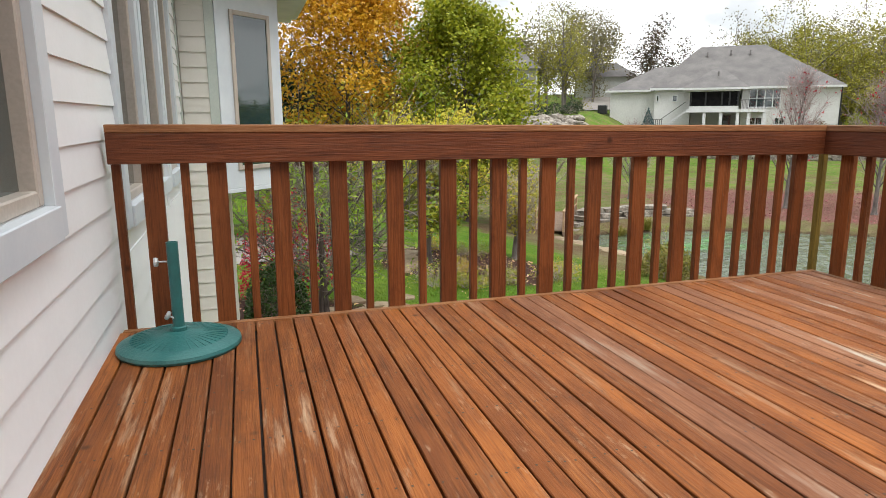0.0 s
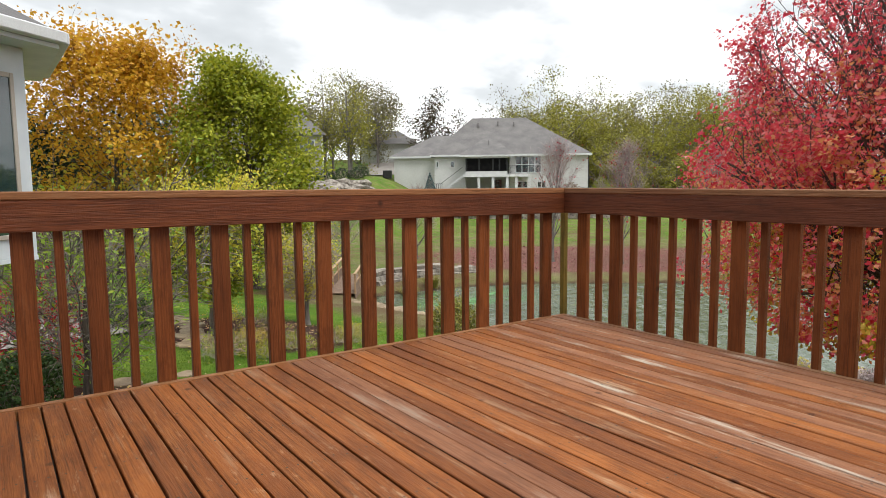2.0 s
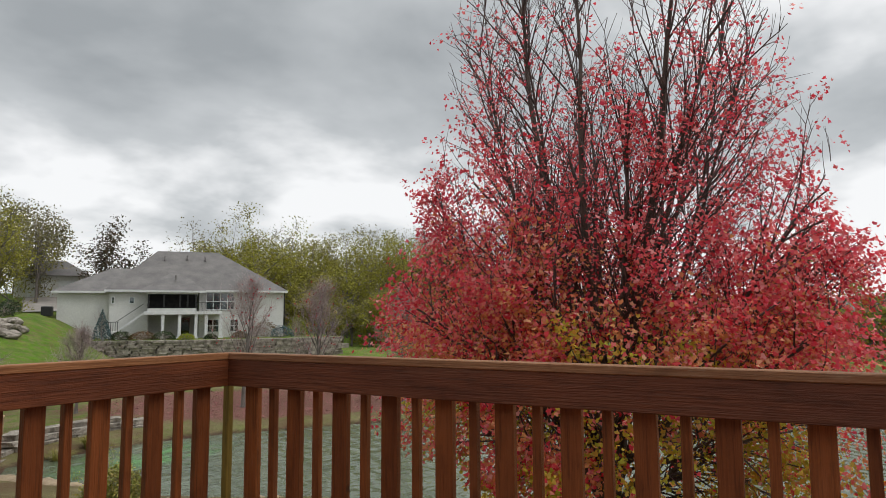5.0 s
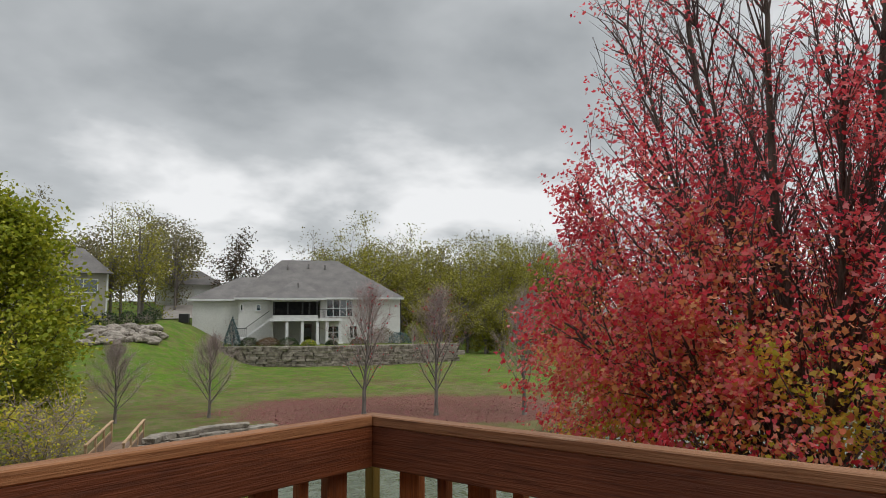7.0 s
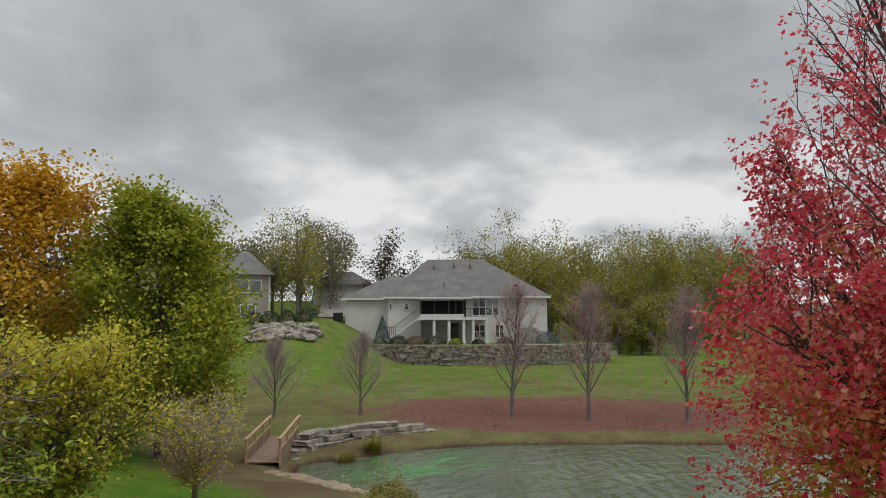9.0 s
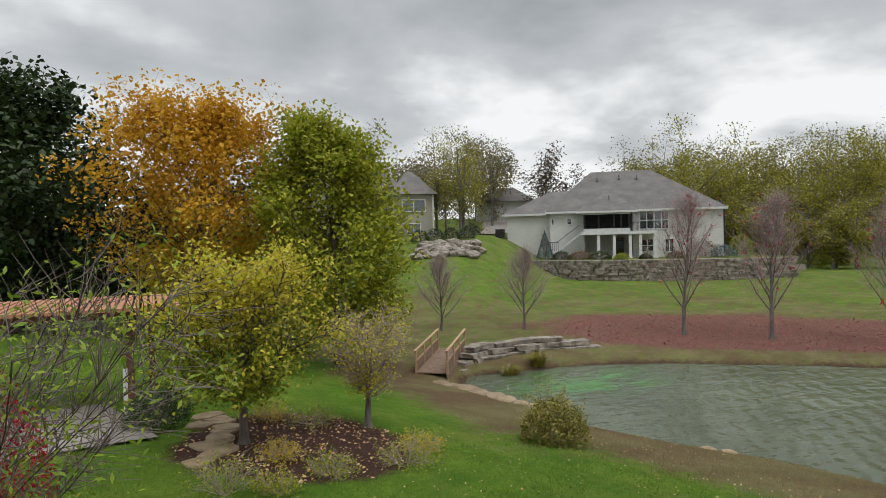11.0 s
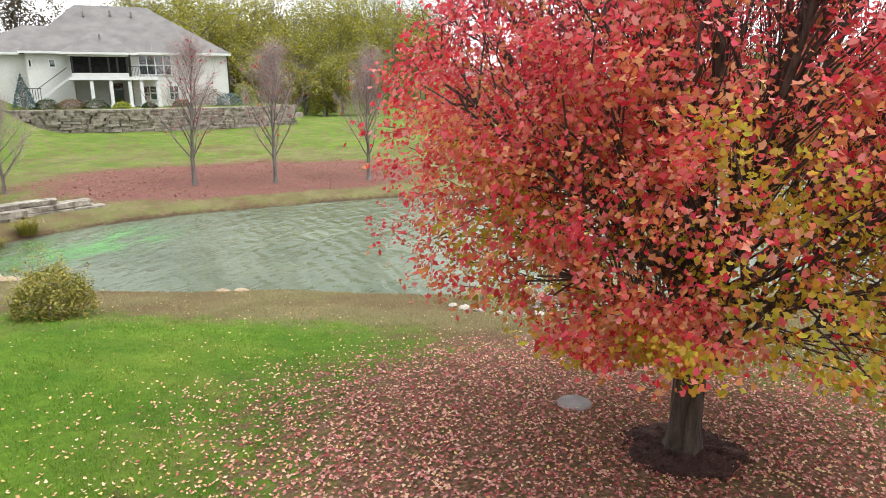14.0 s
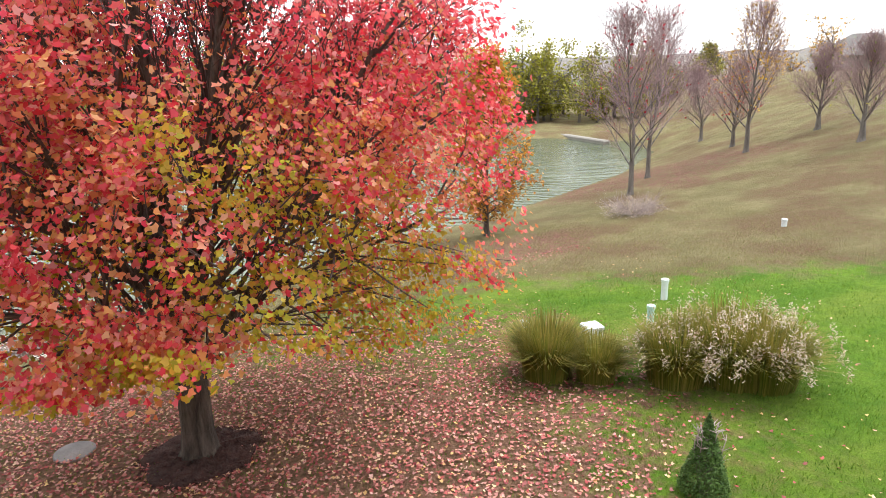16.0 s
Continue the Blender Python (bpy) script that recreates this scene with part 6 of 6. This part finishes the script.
# ---- pergola, patio, path and flagstones ----
patio = draped("patio", [(-7.5, 15.6), (-4.5, 16.4), (-0.9, 17.6)], 4.0, M_CONCRETE, "pale concrete patio under the pergola", 0.05)
pergola = thing("pergola", "dark timber pergola with orange-brown slatted roof", "pergola", (0, 0, ground_z(-2.0, 18.5)))
PX0, PX1, PY0, PY1, PH = -6.2, -0.45, 17.9, 21.2, 2.45
for x, y in ((-0.85, 17.95), (-0.35, 21.1), (-5.8, 17.95), (-5.8, 21.1)):
    part("post", box((x - 0.09, y - 0.09, -0.4), (x + 0.09, y + 0.09, PH), 0.006), M_PERGPOST, pergola)
for y in (17.9, 21.1):
    part("beam", box((PX0, y - 0.06, PH), (PX1 + 0.5, y + 0.06, PH + 0.22), 0.006), M_PERGPOST, pergola)
for i in range(36):
    x = PX0 + (PX1 + 0.7 - PX0) * i / 35
    part("slat", box((x - 0.062, PY0 - 0.7, PH + 0.225), (x + 0.062, PY1 + 0.6, PH + 0.30)), M_PERGOLA, pergola)
for i in range(14):
    t = i / 13
    lay("flagstone", "tan flagstone of the garden path", "paving stone", slabs[i % 5], 0.55 + 0.55 * math.sin(2.4 * t) + 0.12 * r.normal(), 13.6 + 4.0 * t, r.uniform(0.55, 0.85), "flagstones of the path", 0.15)
for i, (x, y, s) in enumerate(((-0.7, 9.5, 0.95), (-1.5, 9.2, 0.9), (-0.6, 8.6, 0.6), (0.25, 8.9, 0.35), (-0.35, 6.9, 0.32), (-1.25, 8.4, 0.6), (-0.6, 6.2, 0.4), (-2.3, 8.6, 0.8), (0.5, 9.6, 0.3), (-1.5, 10.4, 0.7), (-0.3, 10.5, 0.55), (-1.0, 9.95, 0.6), (0.1, 9.6, 0.55), (-2.1, 9.5, 0.75))):
    lay("flagstone", "tan stepping stone set in the turf", "paving stone", slabs[i % 5], x, y, s, "stepping stones", 0.16)
post = thing("sign_post", "white post beside the pergola", "post", (-0.95, 17.3, ground_z(-0.95, 17.3)))
part("post", box((-0.05, -0.05, -0.1), (0.05, 0.05, 1.35), 0.006), M_WHITE, post)

# ---- service posts and lids on the slope ----
for x, y, h, w, m, lab in ((10.17, -8.47, 0.42, 0.13, M_PIPE, "white"), (9.13, -7.42, 0.34, 0.13, M_PIPEG, "pale green"), (9.82, -5.31, 0.22, 0.12, M_PIPE, "white"), (13.4, -14.6, 0.22, 0.14, M_PIPE, "white")):
    p = thing("service_post", "short %s plastic utility post on the grass" % lab, "utility post", (x, y, ground_z(x, y)), group="utility posts")
    part("tube", lathe([(w / 2, -0.05), (w / 2, h - 0.06)], 14), m, p)
    part("cap", lathe([(w / 2 + 0.012, h - 0.06), (w / 2 + 0.012, h - 0.01), (w / 2 - 0.01, h)], 14), m, p)
p = thing("utility_box", "squat white utility pedestal behind the grasses", "utility box", (8.66, -5.97, ground_z(8.66, -5.97)))
part("body", box((-0.13, -0.13, -0.05), (0.13, 0.13, 0.30), 0.01), M_PIPE, p)
part("lid", box((-0.15, -0.15, 0.301), (0.15, 0.15, 0.37), 0.015), M_PIPE, p)
p = thing("manhole_lid", "round grey concrete lid among fallen leaves", "manhole cover", (8.58, 1.63, ground_z(8.58, 1.63)))
part("lid", lathe([(0.25, -0.08), (0.25, 0.03), (0.235, 0.04)], 28), M_LID, p)
jet = thing("stone_jetty", "low line of pale stones across the far water", "dam", kind="structure")
part("kerb", box((52.0, -33.5, WATER - 0.1), (66.0, -32.7, WATER + 0.35), 0.1, Matrix.Translation((0, 0, 0))), M_CONCRETE, jet)

# ---- far woods, hills and a house on the ridge ----
r = np.random.default_rng(181)


def woods(name, label, spots, leaf_m, leaf, per, h0, h1, twiggy=True, seed=5):
    """A belt of far trees in one mesh of leaves and one of stems."""
    q = np.random.default_rng(seed)
    L_, S_ = [], []
    for x, y in spots:
        z, h = ground_z(x, y), q.uniform(h0, h1)
        w = h * q.uniform(0.55, 0.85)
        S_.append((x, y, z - 0.3, x + q.normal() * 0.3, y, z + h * 0.8, 0.22, 0.05))
        lumps = q.normal(size=(16, 3)) * np.array([w * 0.24, w * 0.24, h * 0.20]) + np.array([x, y, z + h * 0.56])
        for lp in lumps:
            S_.append((x, y, z + h * q.uniform(0.2, 0.5), *lp, 0.10, 0.02))
            if twiggy:
                for _ in range(7):
                    e = lp + q.normal(size=3) * np.array([0.8, 0.8, 0.7]) + np.array([0, 0, 0.9])
                    S_.append((*lp, *e, 0.03, 0.008))
        c = lumps[q.integers(0, 16, per)] + np.clip(q.normal(size=(per, 3)), -1.7, 1.7) * np.array([w * 0.10, w * 0.10, h * 0.075])
        L_.append(c[c[:, 2] > z + 0.2])
    o = thing(name, label, "woods", kind="stuff")
    p_ = new("foliage", quick_mesh("foliage", *leaves(q, np.concatenate(L_), leaf, "card"), leaf_m))
    p_.parent = o
    v, f = tubes(S_, 4)
    p_ = new("stems", quick_mesh("stems", v, f, M_BARKG))
    p_.parent = o
    return o


def belt(a0, a1, b0, b1, n, seed):
    q = np.random.default_rng(seed)
    out = []
    for i in range(n):
        x, y, _ = at_house(a0 + (a1 - a0) * (i + q.random()) / n, q.uniform(b0, b1), 0)
        out.append((x, y))
    return out


woods("woods", "belt of yellow-green autumn woodland behind the far house", belt(5, 46, 16, 34, 34, 1), M_WOODS, 0.30, 3000, 10.5, 16.0, True, 2)
woods("woods", "thin pale woodland with bare twigs", belt(2, 60, 36, 60, 36, 3), M_WOODSB, 0.32, 1200, 13, 18.5, True, 4)
woods("woods", "dense green thicket at the edge of the lawn", belt(13, 30, 4, 13, 16, 5), M_WOODS, 0.28, 2200, 4.0, 7.0, True, 6)
woods("woods", "mixed trees behind the houses", belt(-52, -16, 10, 34, 24, 7), M_WOODSB, 0.34, 1700, 9, 14, True, 8)
woods("woods", "dark evergreen trees behind the far house", [at_house(-9.6, 24, 0)[:2], at_house(-7.0, 25, 0)[:2], at_house(-5.6, 27, 0)[:2]], M_RUSSET, 0.34, 2400, 10.4, 11.8, False, 9)
woods("woods", "tall airy birches between the houses", [(33.5, 70.0), (35.2, 73.0), (32.2, 74.0), (36.5, 75.5)], M_WOODS, 0.22, 2700, 10.5, 13.2, True, 10)
woods("woods", "dense trees along the far end of the pond", [(68 + 26 * t + 5 * math.sin(37 * t), -56 + 70 * t) for t in np.linspace(0, 1, 52)], M_WOODS, 0.36, 1500, 5, 9.5, True, 11)
woods("woods", "low thicket along the far shore of the pond", [(64 + 24 * t + 3 * math.sin(51 * t), -54 + 64 * t) for t in np.linspace(0, 1, 44)], M_WOODS, 0.30, 1300, 2.8, 5.0, True, 16)
woods("woods", "tangled trees left of the pergola", [(-14 + 2.2 * i, 44 + 3 * math.sin(i)) for i in range(9)], M_DKGREEN, 0.36, 3200, 8, 11.5, True, 12)
woods("woods", "scattered trees on the ridge", [(70 + 9 * i, -78 - 6 * i + 9 * math.sin(2 * i)) for i in range(9)], M_AMBER, 0.34, 300, 5, 8, True, 13)
hv = []
az = np.radians(np.linspace(-75, 100, 120))
q = np.random.default_rng(15)
for rr_, hh in ((330.0, -6.0), (420.0, 9.0), (520.0, 15.0), (700.0, 16.0)):
    for i, a in enumerate(az):
        hv.append((rr_ * math.cos(a), rr_ * math.sin(a), hh if hh < 0 else hh * (0.8 + 0.22 * math.sin(3.1 * a + rr_) + 0.06 * q.normal())))
M_HILL = plain("far_wooded_hill", (0.13, 0.115, 0.105), (0.19, 0.165, 0.145), 0.06, 1.0, 0, 0.6, 1.0, 0.5, (0.17, 0.15, 0.07))
hills = tagged(new("backdrop_hills", quick_mesh("backdrop_hills", hv, lines_faces(4, 120), M_HILL, True)), "low wooded hills along the horizon", "hills", kind="structure")
ridge = thing("ridge_house", "dark-roofed house on the ridge beyond the slope", "house", (97, -115, -1.2), 40)
part("wall", box((-7, -5, 0), (7, 5, 4.5)), M_GREYWALL, ridge)
bm = bmesh.new()
hip(bm, -8, 8, -6, 6, 4.5, 8.5, -2, 2)
part("roof", bm, M_SHINGLE, ridge)

# ---- fallen leaves and turf ----
r = np.random.default_rng(191)


def scatter(name, label, n, lo, hi, chance, material, size, kind, seed, lift_=0.012, category="leaves"):
    q = np.random.default_rng(seed)
    p = q.uniform(lo, hi, (n, 2))
    p = p[q.random(n) < chance(p[:, 0], p[:, 1])]
    d = pond_distance(p[:, 0], p[:, 1])
    p = p[d > 0.15]
    z = terrain(p[:, 0], p[:, 1]) + lift_ + 0.012 * q.random(len(p))
    v, f = leaves(q, np.c_[p, z], size, kind, 2.6)
    return tagged(new(name, quick_mesh(name, v, f, material)), label, category, kind="stuff")


def clear(x, y):
    return 1.0 - 0.85 * bed_amount(x, y)


scatter("fallen_leaves", "curled red maple leaves lying under the maple", 130000, (0.2, -10), (16, 10), lambda x, y: np.clip(litter_amount(x, y) ** 1.4 * 0.7, 0, 1), M_LITTER, 0.050, "maple", 1)
scatter("fallen_leaves", "pale and yellow leaves scattered over the lawn", 60000, (0.0, -11), (14, 16), lambda x, y: np.clip(0.03 + 0.60 * ease((8.0 - np.hypot(x - 6.0, y - 1.5)) / 6.0), 0, 1) * clear(x, y), M_LITTERY, 0.046, "maple", 2)
scatter("fallen_leaves", "red leaves lying under the trees across the pond", 26000, (16, 16), (42, 38), lambda x, y: litter_amount(x, y) * 0.5, M_LITTERF, 0.12, "oval", 3, 0.02)
scatter("fallen_leaves", "dry leaves lying in the mulch bed", 16000, (-7.0, 3.6), (6, 18), lambda x, y: 0.30 * bed_amount(x, y), M_LITTERY, 0.085, "oval", 4)
dl = new("fallen_leaf", quick_mesh("fallen_leaf", *leaves(r, [(-3.87, -1.62, 0.012)], 0.06, "maple", 4.0), M_BURN))
tagged(dl, "single crimson leaf on the deck boards", "leaf")


def turf(name, label, n, lo, hi, chance, material, seed, h=0.05):
    q = np.random.default_rng(seed)
    p = q.uniform(lo, hi, (n, 2))
    p = p[q.random(n) < chance(p[:, 0], p[:, 1])]
    p = p[pond_distance(p[:, 0], p[:, 1]) > 0.1]
    k = len(p)
    z = terrain(p[:, 0], p[:, 1]) - 0.01
    a = q.uniform(0, 2 * np.pi, k)
    s = np.stack([np.cos(a), np.sin(a), np.zeros(k)], 1) * 0.007
    b = np.c_[p, z]
    tip = b + np.c_[q.normal(size=(k, 2)) * 0.022, h * q.uniform(0.6, 1.4, k)]
    v = np.stack([b - s, b + s, tip], 1).reshape(-1, 3)
    f = np.arange(3 * k).reshape(-1, 3)
    return tagged(new(name, quick_mesh(name, v, f, material)), label, "grass", kind="stuff")


turf("grass", "short green lawn grass", 170000, (-1.5, -12), (12, 15), lambda x, y: (1 - dry_amount(x, y)) * (1 - bed_amount(x, y)) * (1 - 0.75 * litter_amount(x, y)) * np.clip(1.5 - np.hypot(x, y - 2) / 14, 0.1, 1), M_BLADE, 1)
turf("grass", "dry tan grass on the bank", 150000, (5, -16), (20, 19), lambda x, y: dry_amount(x, y) * np.clip(1.5 - np.hypot(x - 6, y - 2) / 16, 0.1, 1), M_BLADEDRY, 2, 0.06)
